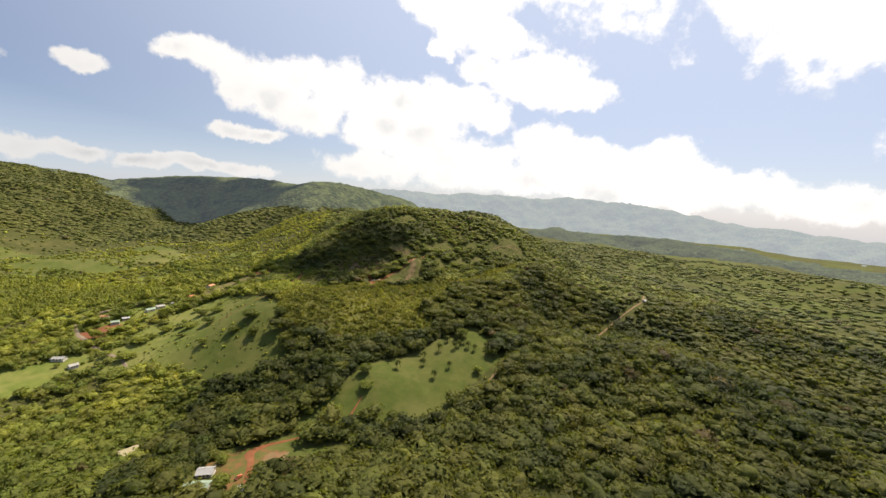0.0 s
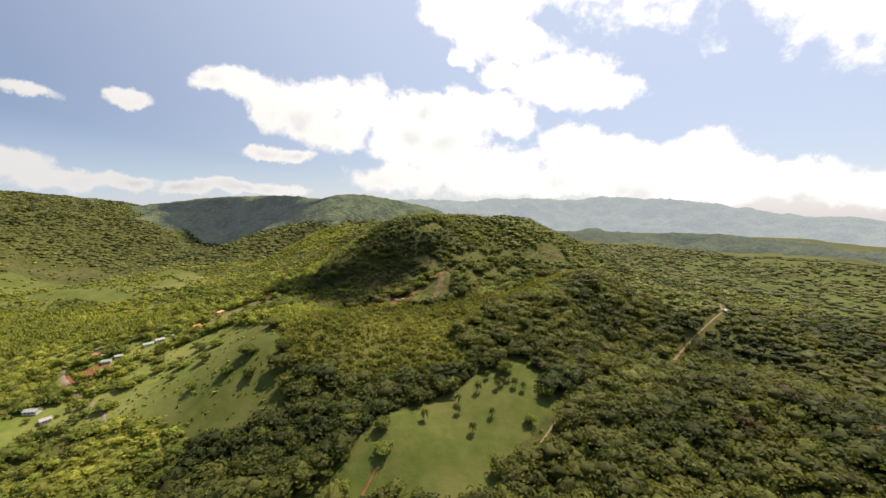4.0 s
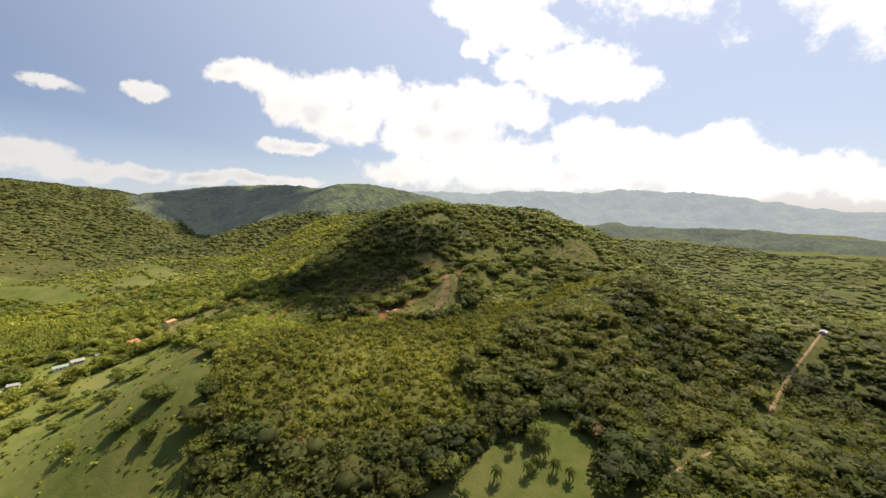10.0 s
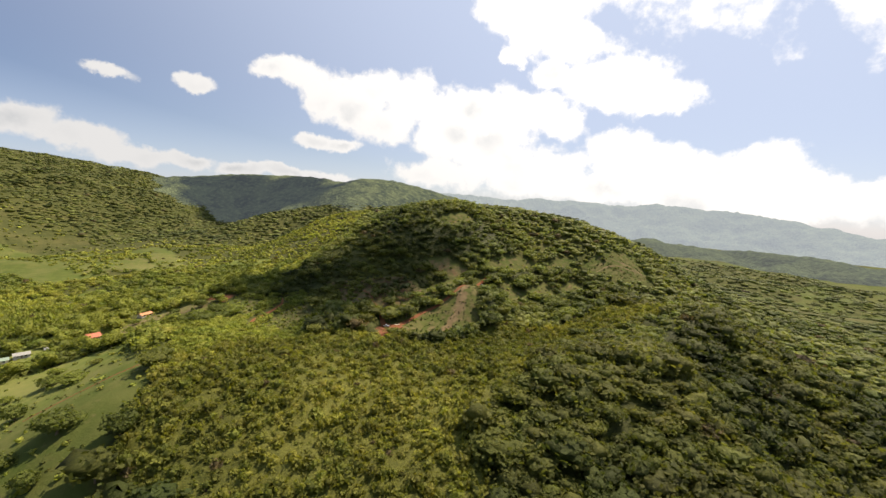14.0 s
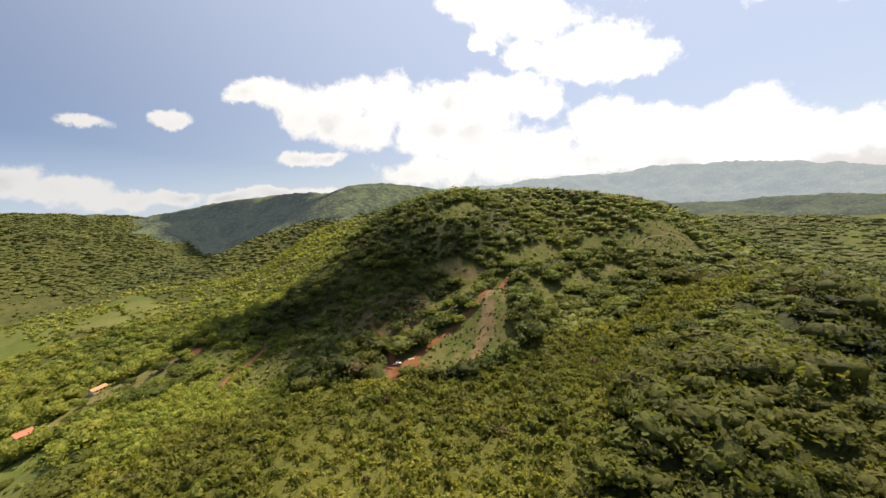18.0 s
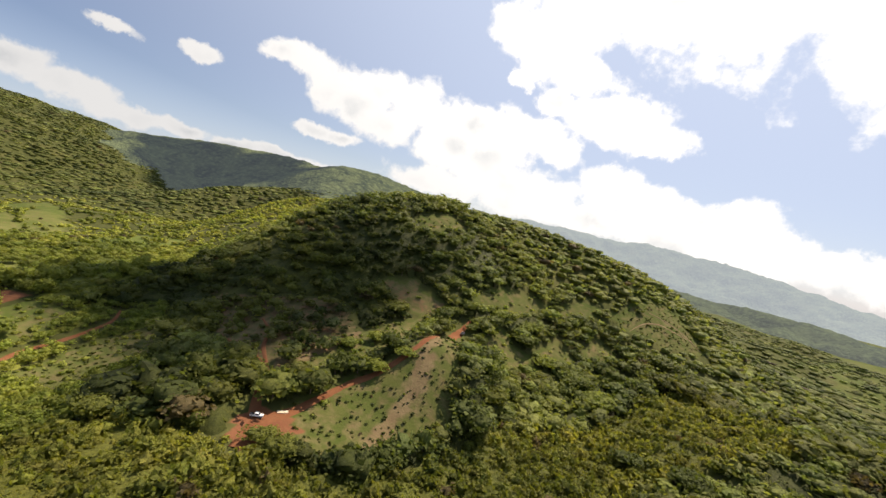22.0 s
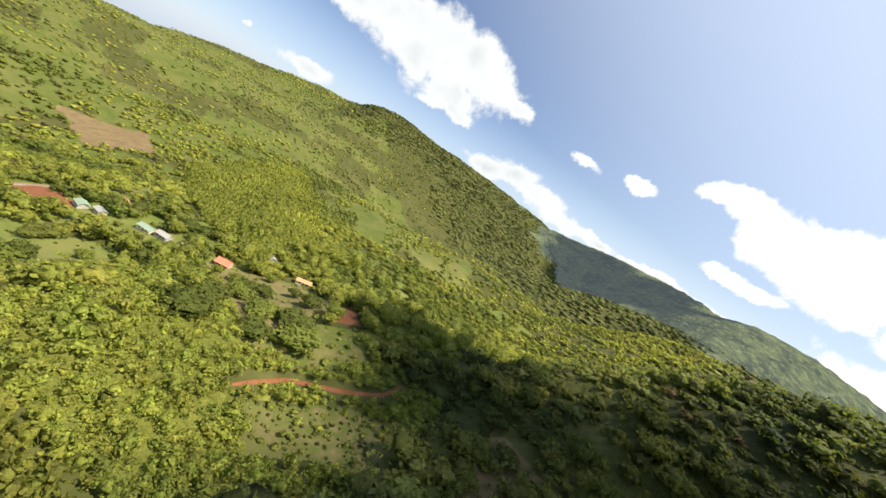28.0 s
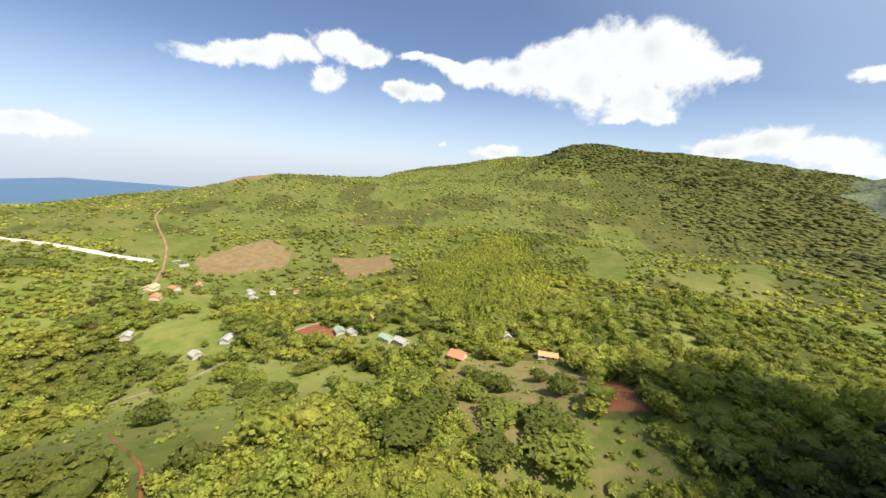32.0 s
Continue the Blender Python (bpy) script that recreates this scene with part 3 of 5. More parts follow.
def link(name, verts, faces, mat, parent=None, smooth_faces=False):
    me = bpy.data.meshes.new(name)
    verts, faces = np.asarray(verts, np.float32), np.asarray(faces, np.int32)
    me.vertices.add(len(verts))
    me.vertices.foreach_set("co", verts.ravel())
    me.loops.add(faces.size)
    me.loops.foreach_set("vertex_index", faces.ravel())
    me.polygons.add(len(faces))
    me.polygons.foreach_set("loop_start", np.arange(len(faces), dtype=np.int32) * faces.shape[1])
    me.polygons.foreach_set("use_smooth", np.full(len(faces), smooth_faces))
    me.update(calc_edges=True)
    me.materials.append(mat)
    ob = new(name, me)
    ob.parent = parent
    return ob


def grid_faces(nu, nv):
    i = (np.arange(nu - 1)[:, None] * nv + np.arange(nv - 1)[None, :]).ravel()
    return np.stack([i, i + nv, i + nv + 1, i + 1], 1)


def colour_layer(ob, name, rgb):
    layer = ob.data.color_attributes.new(name, "FLOAT_COLOR", "POINT")
    layer.data.foreach_set("color", np.concatenate([rgb, np.ones((len(rgb), 1))], 1).astype(np.float32).ravel())


# the land: one sheet, fine where the flight passes low, coarse towards the horizon
LAND_N = 350
s = np.linspace(-1, 1, LAND_N)
reach = 4950 * (0.1 * s + 0.9 * s * np.abs(s) ** 3)
gx, gy = np.meshgrid(reach - 160, reach + 470, indexing="ij")
gx, gy = gx.ravel(), gy.ravel()
land = link("ground", np.stack([gx, gy, ground(gx, gy)], 1), grid_faces(LAND_N, LAND_N), GROUND, smooth_faces=True)
far_open = (fractal(gx, gy, 130, 4, 41) > 0.58 - 0.08 * smooth(300, 600, gx) - 0.13 * smooth(-420, -640, gx)) & (np.hypot(gx + 100, gy - 500) > 400) & ((gy < 900) | (gx > -300))
far_open |= (gx + 0.15 * (gy - 500) < -245) & (gx > -700) & (gy < 900) & (fractal(gx, gy, 70, 4, 51) < 0.52)
colour_layer(land, "cover", np.stack([any_inside(gx, gy, GRASS) | far_open, 0.72 * any_inside(gx, gy, SOIL) + 0.45 * any_inside(gx, gy, [FARM_YARD]) * (gx < -100) + 0.37 * any_inside(gx, gy, [BURNT, CLEAR_SLOPE]), any_inside(gx, gy, DRY) + 0.42 * any_inside(gx, gy, [CLEARED, BALD, RIDGE_BRUSH, DRY_PASTURE, *GLADES, UPPER_GRASS, HILL_GRASS, BALD_WEST]) + 0.52 * any_inside(gx, gy, [CLEAR_SLOPE, BURNT]) + 0.38 * far_open * (gx < -500) * (fractal(gx, gy, 210, 3, 43) > 0.52) + 0.3 * any_inside(gx, gy, [PASTURE]) + 0.1 * any_inside(gx, gy, [DRY_PASTURE]) + 0.32 * (to_line(gx, gy, WORN_PATH)[0] < 2.6)], 1).astype(float))
colour_layer(land, "west_grass", np.repeat((smooth(-190, -330, gx) * (1 - 0.65 * smooth(-430, -680, gx)))[:, None], 3, 1))
tagged(land, "rolling green land with pasture, scrub and red soil", "ground", kind="structure")


def ribbon(name, line, mat, label, lift=0.12):
    """A track laid on the land along its stations."""
    pts = []
    for (ax, ay, aw), (bx, by, bw) in zip(line, line[1:]):
        n = max(2, int(math.hypot(bx - ax, by - ay) / 3))
        pts += [(ax + (bx - ax) * k / n, ay + (by - ay) * k / n, aw + (bw - aw) * k / n) for k in range(n)]
    pts = np.array(pts + [line[-1]])
    for _ in range(3):
        pts[1:-1] = (pts[:-2] + 2 * pts[1:-1] + pts[2:]) / 4
    way = np.gradient(pts[:, :2], axis=0)
    way /= np.linalg.norm(way, axis=1)[:, None] + 1e-9
    side = np.stack([-way[:, 1], way[:, 0]], 1)
    ragged = lambda k: 0.5 * pts[:, 2] * (0.8 + 0.5 * value_noise(pts[:, 0], pts[:, 1], 7, k))
    cols = []
    for f in (-1, -0.5, 0, 0.5, 1):
        w = ragged(2 if f < 0 else 5) * f
        xy = pts[:, :2] + side * w[:, None]
        z = ground(xy[:, 0], xy[:, 1]) + lift * (1 if abs(f) < 1 else -0.5)
        cols.append(np.column_stack([xy, z]))
    verts = np.stack(cols, 1).reshape(-1, 3)
    ob = link(name, verts, grid_faces(len(pts), 5), mat, smooth_faces=True)
    return tagged(ob, label, "road", kind="structure")


ribbon("road", RIDGE_TRACK, RED_EARTH, "rutted red earth track along the cleared ridge", 0.3)
ribbon("path", BALD_RUT, PALE_EARTH, "worn pale rut across the bald hilltop", 0.25)
ribbon("path", BALD_RUT_LOW, PALE_EARTH, "second worn rut across the bald hilltop", 0.25)
ribbon("path", BURNT_PATH, RED_EARTH, "red earth path up the burnt slope", 0.3)
ribbon("road", SIDE_TRACK, RED_EARTH, "narrow red earth track into the scrub", 0.3)
ribbon("road", HILL_TRACK, RED_EARTH, "short red earth track across the hillside", 0.3)
ribbon("road", FOREST_ROAD, PALE_EARTH, "pale dirt road through the forest", 0.3)
ribbon("road", FARM_ROAD, RED_EARTH, "red earth farm road beside the houses", 0.3)
ribbon("path", CATTLE_PATH, RED_EARTH, "worn red cattle path up the grass field", 0.25)
ribbon("road", LOW_TRACK, RED_EARTH, "thin red track through young trees", 0.3)
ribbon("airstrip", AIRSTRIP, GRAVEL, "long straight white gravel airstrip", 2.4)
ribbon("road", VILLAGE_ROAD, PALE_EARTH, "dusty village road between the fields", 1.0)
ribbon("road", UPPER_ROAD, RIVER_BED, "grey dirt road below the plantation", 0.7)
tagged(ribbon("stream_bed", STREAM, RIVER_BED, "dry stony stream bed between trees", 0.3), category="stream bed")

# far backdrop: the wooded range to the west and north, and mountains beyond, blued by haze glow
def backdrop_strip(name, line, mat, label, across, step, rough):
    pts = []
    for (ax, ay, az), (bx, by, bz) in zip(line, line[1:]):
        n = max(2, int(math.hypot(bx - ax, by - ay) / step))
        pts += [(ax + (bx - ax) * k / n, ay + (by - ay) * k / n, az + (bz - az) * k / n) for k in range(n)]
    pts = np.array(pts + [line[-1]], float)
    for _ in range(int(60 / step) + 2):
        pts[1:-1] = (pts[:-2] + 2 * pts[1:-1] + pts[2:]) / 4
    way = np.gradient(pts[:, :2], axis=0)
    for _ in range(30):
        way[1:-1] = (way[:-2] + 2 * way[1:-1] + way[2:]) / 4
    way /= np.linalg.norm(way, axis=1)[:, None] + 1e-9
    side = np.stack([-way[:, 1], way[:, 0]], 1)
    crest = pts[:, 2] + rough * (fractal(pts[:, 0], pts[:, 1], 190, 4, 21) - 0.5)
    vs = np.linspace(-1, 1, 61)
    verts = []
    for v in vs:
        d = across * v
        xy = pts[:, :2] + side * d
        g = ground(xy[:, 0], xy[:, 1]) - 55
        fall = np.exp(-(np.abs(v) / (0.42 * (1 + 0.9 * (fractal(xy[:, 0], xy[:, 1], 300, 4, 5) - 0.5)))) ** 1.5)
        z = g + (crest - g) * fall + rough * 2.2 * (fractal(xy[:, 0], xy[:, 1], 130, 5, 33) - 0.5) * np.minimum(1, abs(v) * 6) + rough * 0.22 * (value_noise(xy[:, 0], xy[:, 1], 14, 3) - 0.5)
        verts.append(np.column_stack([xy, z]))
    ob = link(name, np.stack(verts, 1).reshape(-1, 3), grid_faces(len(pts), len(vs)), mat, smooth_faces=True)
    return tagged(ob, label, "mountains", kind="structure")


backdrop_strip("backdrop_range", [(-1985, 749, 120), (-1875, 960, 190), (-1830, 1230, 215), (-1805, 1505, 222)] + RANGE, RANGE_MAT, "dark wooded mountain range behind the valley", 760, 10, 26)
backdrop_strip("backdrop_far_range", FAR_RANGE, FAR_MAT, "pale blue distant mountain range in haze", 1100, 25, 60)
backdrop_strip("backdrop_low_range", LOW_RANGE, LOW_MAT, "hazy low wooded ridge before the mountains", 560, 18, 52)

sea = link("water", [(-4900, -4900, SEA_LEVEL), (4900, -4900, SEA_LEVEL), (4900, 4900, SEA_LEVEL), (-4900, 4900, SEA_LEVEL)], [(0, 1, 2, 3)], SEA_MAT)
tagged(sea, "calm blue sea on the horizon", "sea", kind="structure")

# ---- trees ----
def leaf_clumps(rng, count, centre, out, leaf):
    """Ragged clumps of leaves, as loose quads, at places on a crown that face outwards."""
    n = out + np.array([0, 0, 0.25]) + 0.85 * rng.normal(size=(count, 3))
    n /= np.linalg.norm(n, axis=1)[:, None]
    t = np.cross(n, rng.normal(size=(count, 3)))
    t /= np.linalg.norm(t, axis=1)[:, None] + 1e-9
    b = np.cross(n, t)
    s = leaf * (0.5 + 0.9 * rng.rand(count))[:, None]
    wide = s * (0.45 + 0.4 * rng.rand(count))[:, None]
    sag = np.array([0, 0, -0.3]) * s
    return np.stack([centre - t * s, centre + b * wide + sag * 0.3, centre + t * s + sag, centre - b * wide], 1).reshape(-1, 3)


def crown_shape(rng, rings, around, lobes, leaves, leaf, low=0.22, slim=1.0, core=0.30, rough=0.055):
    """A lobed crown, unit height and about one wide: a lumpy dome of leaf masses with ragged clumps on it. Verts and quads."""
    d = rng.normal(size=(lobes, 3))
    d[:, 2] = np.abs(d[:, 2]) * 0.9 - 0.1
    d /= np.linalg.norm(d, axis=1)[:, None]
    swell = 0.10 + 0.10 * rng.rand(lobes)
    tight = 9 + 10 * rng.rand(lobes)

    def skin(way):
        r = core + (swell * np.exp(-(1 - way @ d.T) * tight)).sum(1)
        c = way * r[:, None] * np.array([slim, slim, 0.82])
        return c + np.array([0, 0, low + 0.28])

    th = np.linspace(-0.55, np.pi / 2 - 0.04, rings + 1)
    ph = np.arange(around) * 2 * np.pi / around
    way = np.array([(math.cos(a) * math.cos(p + 0.3 * k), math.cos(a) * math.sin(p + 0.3 * k), math.sin(a)) for k, a in enumerate(th) for p in ph])
    v = skin(way)
    v += rough * rng.normal(size=v.shape)
    if leaves >= 40:
        # the leaf clumps stand clear of the dark heart of the crown
        heart = np.array([0, 0, low + 0.28])
        v = heart + (v - heart) * 0.88
    f = np.array([(k * around + i, k * around + (i + 1) % around, (k + 1) * around + (i + 1) % around, (k + 1) * around + i) for k in range(rings) for i in range(around)])
    if leaves:
        w = rng.normal(size=(leaves, 3))
        w[:, 2] = np.abs(w[:, 2]) - 0.45
        w /= np.linalg.norm(w, axis=1)[:, None]
        q = leaf_clumps(rng, leaves, skin(w) + w * (0.005 + 0.095 * rng.rand(leaves, 1)), w, leaf)
        f = np.concatenate([f, len(v) + np.arange(4 * leaves).reshape(-1, 4)])
        v = np.concatenate([v, q])
    return v, f


def tube(path, sides=6):
    """Verts and faces (quads) of a tapering limb along (x, y, z, radius) stations."""
    path = np.asarray(path, float)
    ring = np.arange(sides) * 2 * np.pi / sides
    way = np.gradient(path[:, :3], axis=0)
    verts = []
    for p, w in zip(path, way):
        w = w / (np.linalg.norm(w) + 1e-9)
        u = np.cross(w, (0.31, 0.95, 0.05))
        u /= np.linalg.norm(u)
        v = np.cross(w, u)
        verts += [p[:3] + p[3] * (math.cos(a) * u + math.sin(a) * v) for a in ring]
    faces = [(k * sides + i, k * sides + (i + 1) % sides, (k + 1) * sides + (i + 1) % sides, (k + 1) * sides + i) for k in range(len(path) - 1) for i in range(sides)]
    return np.array(verts), np.array(faces)


def gather(pieces):
    vs, fs, n = [], [], 0
    for v, f in pieces:
        vs.append(v), fs.append(f + n)
        n += len(v)
    return np.concatenate(vs), np.concatenate(fs)


def shuffle_tint(rng, count, dark, light, spread=0.2):
    k = rng.rand(count, 1)
    c = np.array(dark) * (1 - k) + np.array(light) * k
    return c * (1 + spread * (rng.rand(count, 3) - 0.5))


# forest and hazel hold extra blue in place of haze
GREENS = {
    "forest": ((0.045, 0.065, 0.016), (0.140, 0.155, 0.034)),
    "valley": ((0.150, 0.186, 0.036), (0.350, 0.370, 0.072)),
    "teak": ((0.126, 0.146, 0.028), (0.275, 0.278, 0.056)),
    "scrub": ((0.150, 0.190, 0.036), (0.335, 0.370, 0.074)),
    "cane": ((0.215, 0.250, 0.044), (0.350, 0.375, 0.070)),
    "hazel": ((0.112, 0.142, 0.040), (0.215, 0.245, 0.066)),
    "brown": ((0.120, 0.095, 0.045), (0.16, 0.14, 0.055)),
}

# --- the woods as a whole: jittered rows of crowns, finer where the flight passes ---
def scatter(rng, x0, x1, y0, y1, gap):
    x, y = np.meshgrid(np.arange(x0, x1, gap), np.arange(y0, y1, gap), indexing="ij")
    return x.ravel() + gap * 0.95 * (rng.rand(x.size) - 0.5), y.ravel() + gap * 0.95 * (rng.rand(x.size) - 0.5)


HOUSE_SITES = [(-361, 548, 9), (-366, 602, 9), (-375, 512, 11), (-384, 498, 9), (-396, 464, 10), (-424, 474, 6), (-482, 229, 11), (-456, 257, 8), (-500, 238, 7), (-545, 228, 7), (-512, 320, 7), (-534, 300, 7),
               (-562, 312, 6), (-553, 290, 6), (-575, 335, 6), (-215, 253, 7), (-143, 226, 7), (-138, 209, 9), (-112, 206, 6), (-384, 300, 7), (-388, 378, 7), (-366, 370, 6), (-396, 578, 6), (334, 612, 9), (-612, 149, 17)]


def open_ground(x, y):
    """Where no woods stand: fields, tracks and yards."""
    bare = any_inside(x, y, GRASS + SOIL + DRY + [BALL_FIELD, BURNT])
    for line in TRACKS:
        d, w = to_line(x, y, line)
        bare |= d < 0.5 * w + (6.0 if line is FOREST_ROAD else 3.6 if line is SIDE_TRACK else 1.9)
    for hx, hy, room in HOUSE_SITES:
        bare |= np.hypot(x - hx, y - hy) < room + 3
    return bare


def near_flight(x, y):
    return np.minimum(to_line(x, y, [(0, 60, 0), (0, 300, 0), (-30, 480, 0)])[0], to_line(x, y, [(-30, 480, 0), (-130, 546, 0), (-330, 560, 0)])[0])


def woods(name, label, rng, x, y, height, width, kind, protos, sides=3):
    """One object of many trees: a thin trunk and a crown of leaf clumps each."""
    z = ground(x, y) - 0.2
    n = len(x)
    turn = rng.rand(n) * 2 * np.pi
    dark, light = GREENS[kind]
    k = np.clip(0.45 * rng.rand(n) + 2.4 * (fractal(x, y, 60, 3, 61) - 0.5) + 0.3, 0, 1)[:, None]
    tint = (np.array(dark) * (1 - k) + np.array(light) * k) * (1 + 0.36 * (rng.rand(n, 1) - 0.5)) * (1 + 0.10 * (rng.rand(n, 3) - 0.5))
    odd = rng.rand(n) < (0.002 if kind in ("scrub", "cane") else 0.012)
    tint[odd] = np.array(GREENS["brown"][0]) * (0.8 + 0.6 * rng.rand(odd.sum(), 1))
    which = rng.randint(0, len(protos), n)
    allv, allt, allf, total = [], [], [], 0
    for p, proto in enumerate(protos):
        m = np.nonzero(which == p)[0]
        if not len(m):
            continue
        c, s = np.cos(turn[m])[:, None], np.sin(turn[m])[:, None]
        px, py, pz = proto[0].T
        v = np.stack([(px * c - py * s) * width[m][:, None] + x[m][:, None], (px * s + py * c) * width[m][:, None] + y[m][:, None], pz * height[m][:, None] + z[m][:, None]], 2)
        allf.append((proto[1][None] + total + (np.arange(len(m)) * len(px))[:, None, None]).reshape(-1, 4))
        total += v.shape[0] * v.shape[1]
        allv.append(v.reshape(-1, 3))
        allt.append(np.repeat(tint[m], len(px), 0))
    v, t = np.concatenate(allv), np.concatenate(allt)
    ob = link(name, v, np.concatenate(allf), LEAF, smooth_faces=True)
    colour_layer(ob, "tint", t)
    # trunks, where the trees stand near enough to show them
    if any(protos is far for far in (FAR_CANOPY, MEDIUM_CANOPY, BROAD_CANOPY)):
        return tagged(ob, label, "woods", kind="stuff")
    # each a thin cone
    a = np.arange(sides) * 2 * np.pi / sides
    ring = np.stack([np.cos(a), np.sin(a)], 1)
    foot = np.stack([x[:, None] + 0.028 * height[:, None] * ring[:, 0], y[:, None] + 0.028 * height[:, None] * ring[:, 1], np.repeat(z[:, None], sides, 1)], 2)
    head = np.stack([x[:, None] + 0.012 * height[:, None] * ring[:, 0], y[:, None] + 0.012 * height[:, None] * ring[:, 1], np.repeat((z + 0.62 * height)[:, None], sides, 1)], 2)
    tv = np.concatenate([foot, head], 1).reshape(-1, 3)
    i = (np.arange(n) * 2 * sides)[:, None] + np.arange(sides)[None, :]
    j = (np.arange(n) * 2 * sides)[:, None] + (np.arange(sides)[None, :] + 1) % sides
    trunks = link("trunks", tv, np.stack([i, j, j + sides, i + sides], 2).reshape(-1, 4), BARK, ob)
    tagged(trunks, kind="stuff")
    return tagged(ob, label, "woods", kind="stuff")


rng = np.random.RandomState(11)
GRAND = [crown_shape(rng, 4, 8, 17, 128, 0.078, core=0.26, rough=0.04) for _ in range(14)]
FINE = [crown_shape(rng, 3, 6, 11, 70, 0.088, core=0.26, rough=0.03) for _ in range(14)]
BROAD = [crown_shape(rng, 3, 6, 10, 14, 0.125, core=0.26, rough=0.035) for _ in range(12)]
SUNK = np.array([0, 0, 0.24])
MEDIUM = [crown_shape(rng, 2, 5, 7, 9, 0.18, core=0.26, rough=0.04) for _ in range(10)]
COARSE = [crown_shape(rng, 2, 5, 5, 0, 0.3, core=0.36, rough=0.06) for _ in range(8)]
BROAD_CANOPY, MEDIUM_CANOPY, FAR_CANOPY = ([(v - SUNK, f) for v, f in kind] for kind in (BROAD, MEDIUM, COARSE))
SLIM = [crown_shape(rng, 2, 5, 8, 42, 0.105, 0.16, core=0.24, rough=0.03) for _ in range(10)]
SAPLING = [crown_shape(rng, 2, 6, 9, 70, 0.070, 0.16, core=0.21, rough=0.03) for _ in range(10)]
SLIM_FAR = [crown_shape(rng, 2, 4, 5, 8, 0.17, 0.12, core=0.26) for _ in range(8)]


def plant(name, label, x, y, keep, kind, tall, wide, protos):
    x, y = x[keep], y[keep]
    f = (0.55 + 0.75 * rng.rand(len(x)) ** 1.3) * (0.85 + 0.4 * fractal(x, y, 26, 2, 81))
    return woods(name, label, rng, x, y, f * tall * (0.9 + 0.2 * rng.rand(len(x))), f * wide * (0.9 + 0.25 * rng.rand(len(x))), kind, protos)


def sparse(x, y):
    """Share of tree cover: full forest on the hill, broken in the farmed valleys."""
    west = smooth(-230, -420, x)
    patch = fractal(x, y, 90, 4, 51)
    east = smooth(330, 520, x) * smooth(500, 900, y)
    west = np.maximum(west, east)
    grassy = smooth(-420, -640, x) * (fractal(x, y, 130, 4, 41) > 0.455)
    high = smooth(110, 170, ground(x, y)) * (x < -1000) * (y > 500) + (x < -300) * (y > 1030)
    return np.maximum(np.where(patch > 0.38 + 0.14 * west, 1.0, 1.0 - 0.55 * west) * (1 - 0.30 * grassy), high)


# main forest within reach of the flight: many middling crowns, with wide old trees among them
def near_woods(gap):
    x, y = scatter(rng, -640, 480, 120, 900, gap)
    burnt = inside(x, y, BURNT)
    keep = (~open_ground(x, y) | burnt & (rng.rand(len(x)) < 0.55)) & ~any_inside(x, y, [TEAK_EAST, TEAK_WEST, TEAK_NORTH, YOUNG]) & (rng.rand(len(x)) < sparse(x, y)) & (near_flight(x, y) < 310)
    return x, y, keep, x + 0.15 * (y - 500) < -235


def flank_woods(gap):
    x, y = scatter(rng, -1250, 900, -260, 1350, gap)
    d = near_flight(x, y)
    keep = ~open_ground(x, y) & ~any_inside(x, y, [TEAK_WEST, TEAK_EAST, YOUNG]) & (rng.rand(len(x)) < sparse(x, y)) & ((d >= 310) | (y < 122) | (y > 900)) & (d < 600) & ((y > -120) | (x < -330))
    return x, y, keep, x + 0.15 * (y - 500) < -230


x, y, keep, valley = near_woods(8.2)
upper = (y > 585 + 25 * np.sin(x / 23)) & (x < 130 + 20 * np.sin(y / 31))
plant("forest", "dense broad-leaved forest on the near slopes", x, y, keep & ~valley & ~upper, "forest", 11.0, 15.6, GRAND)
x, y, keep, valley = near_woods(6.6)
upper = (y > 585 + 25 * np.sin(x / 23)) & (x < 130 + 20 * np.sin(y / 31))
plant("forest", "light green trees round the farms and fields", x, y, keep & valley, "valley", 7.4, 10.4, FINE)
# shade outline: burnt scrub, with the cloud's shade also put into darker greens
scorched_shade = inside(x, y, [(-300, 650), (-240, 632), (-175, 628), (-116, 606), (-92, 650), (-62, 700), (-70, 742), (-150, 756), (-290, 730)])
plant("forest", "close low forest on the upper slopes of the hill", x, y, keep & ~valley & upper & ~scorched_shade, "hazel", 8.2, 11.4, FINE)
plant("forest", "dark burnt scrubby forest on the hollow slope, greens deepened for shade", x, y, keep & ~valley & upper & scorched_shade, "forest", 7.4, 9.6, FINE)
x, y, keep, valley = flank_woods(8.8)
high = y > 640 + 40 * np.sin(x / 57)
plant("forest", "broad-leaved forest over the flanks of the hill", x, y, keep & ~valley & ~high, "forest", 10.0, 15.0, BROAD_CANOPY)
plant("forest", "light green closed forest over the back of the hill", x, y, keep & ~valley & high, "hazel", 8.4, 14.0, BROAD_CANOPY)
x, y, keep, valley = flank_woods(7.2)
plant("forest", "light green trees and hedges across the valley", x, y, keep & valley, "valley", 6.0, 10.0, MEDIUM_CANOPY)
x, y = scatter(rng, -2500, 1900, -900, 2300, 12.6)
d = near_flight(x, y)
keep = ~open_ground(x, y) & ~inside(x, y, TEAK_WEST) & (rng.rand(len(x)) < sparse(x, y)) & (d >= 600) & (d < np.where(x < -900, 2300, 1500))  & ((y > 150) | (x < -600)) & ((x < 300) | (rng.rand(len(x)) < 0.75))
fringe = 260 * (fractal(x, y, 170, 3, 47) - 0.5) + 120 * (rng.rand(len(x)) - 0.5)
valley = (x + 0.15 * (y - 500) < -330) & ~((x < -1000) & (y + fringe > 760) & (ground(x, y) + 0.25 * fringe > 165)) & (y + fringe < 1060)
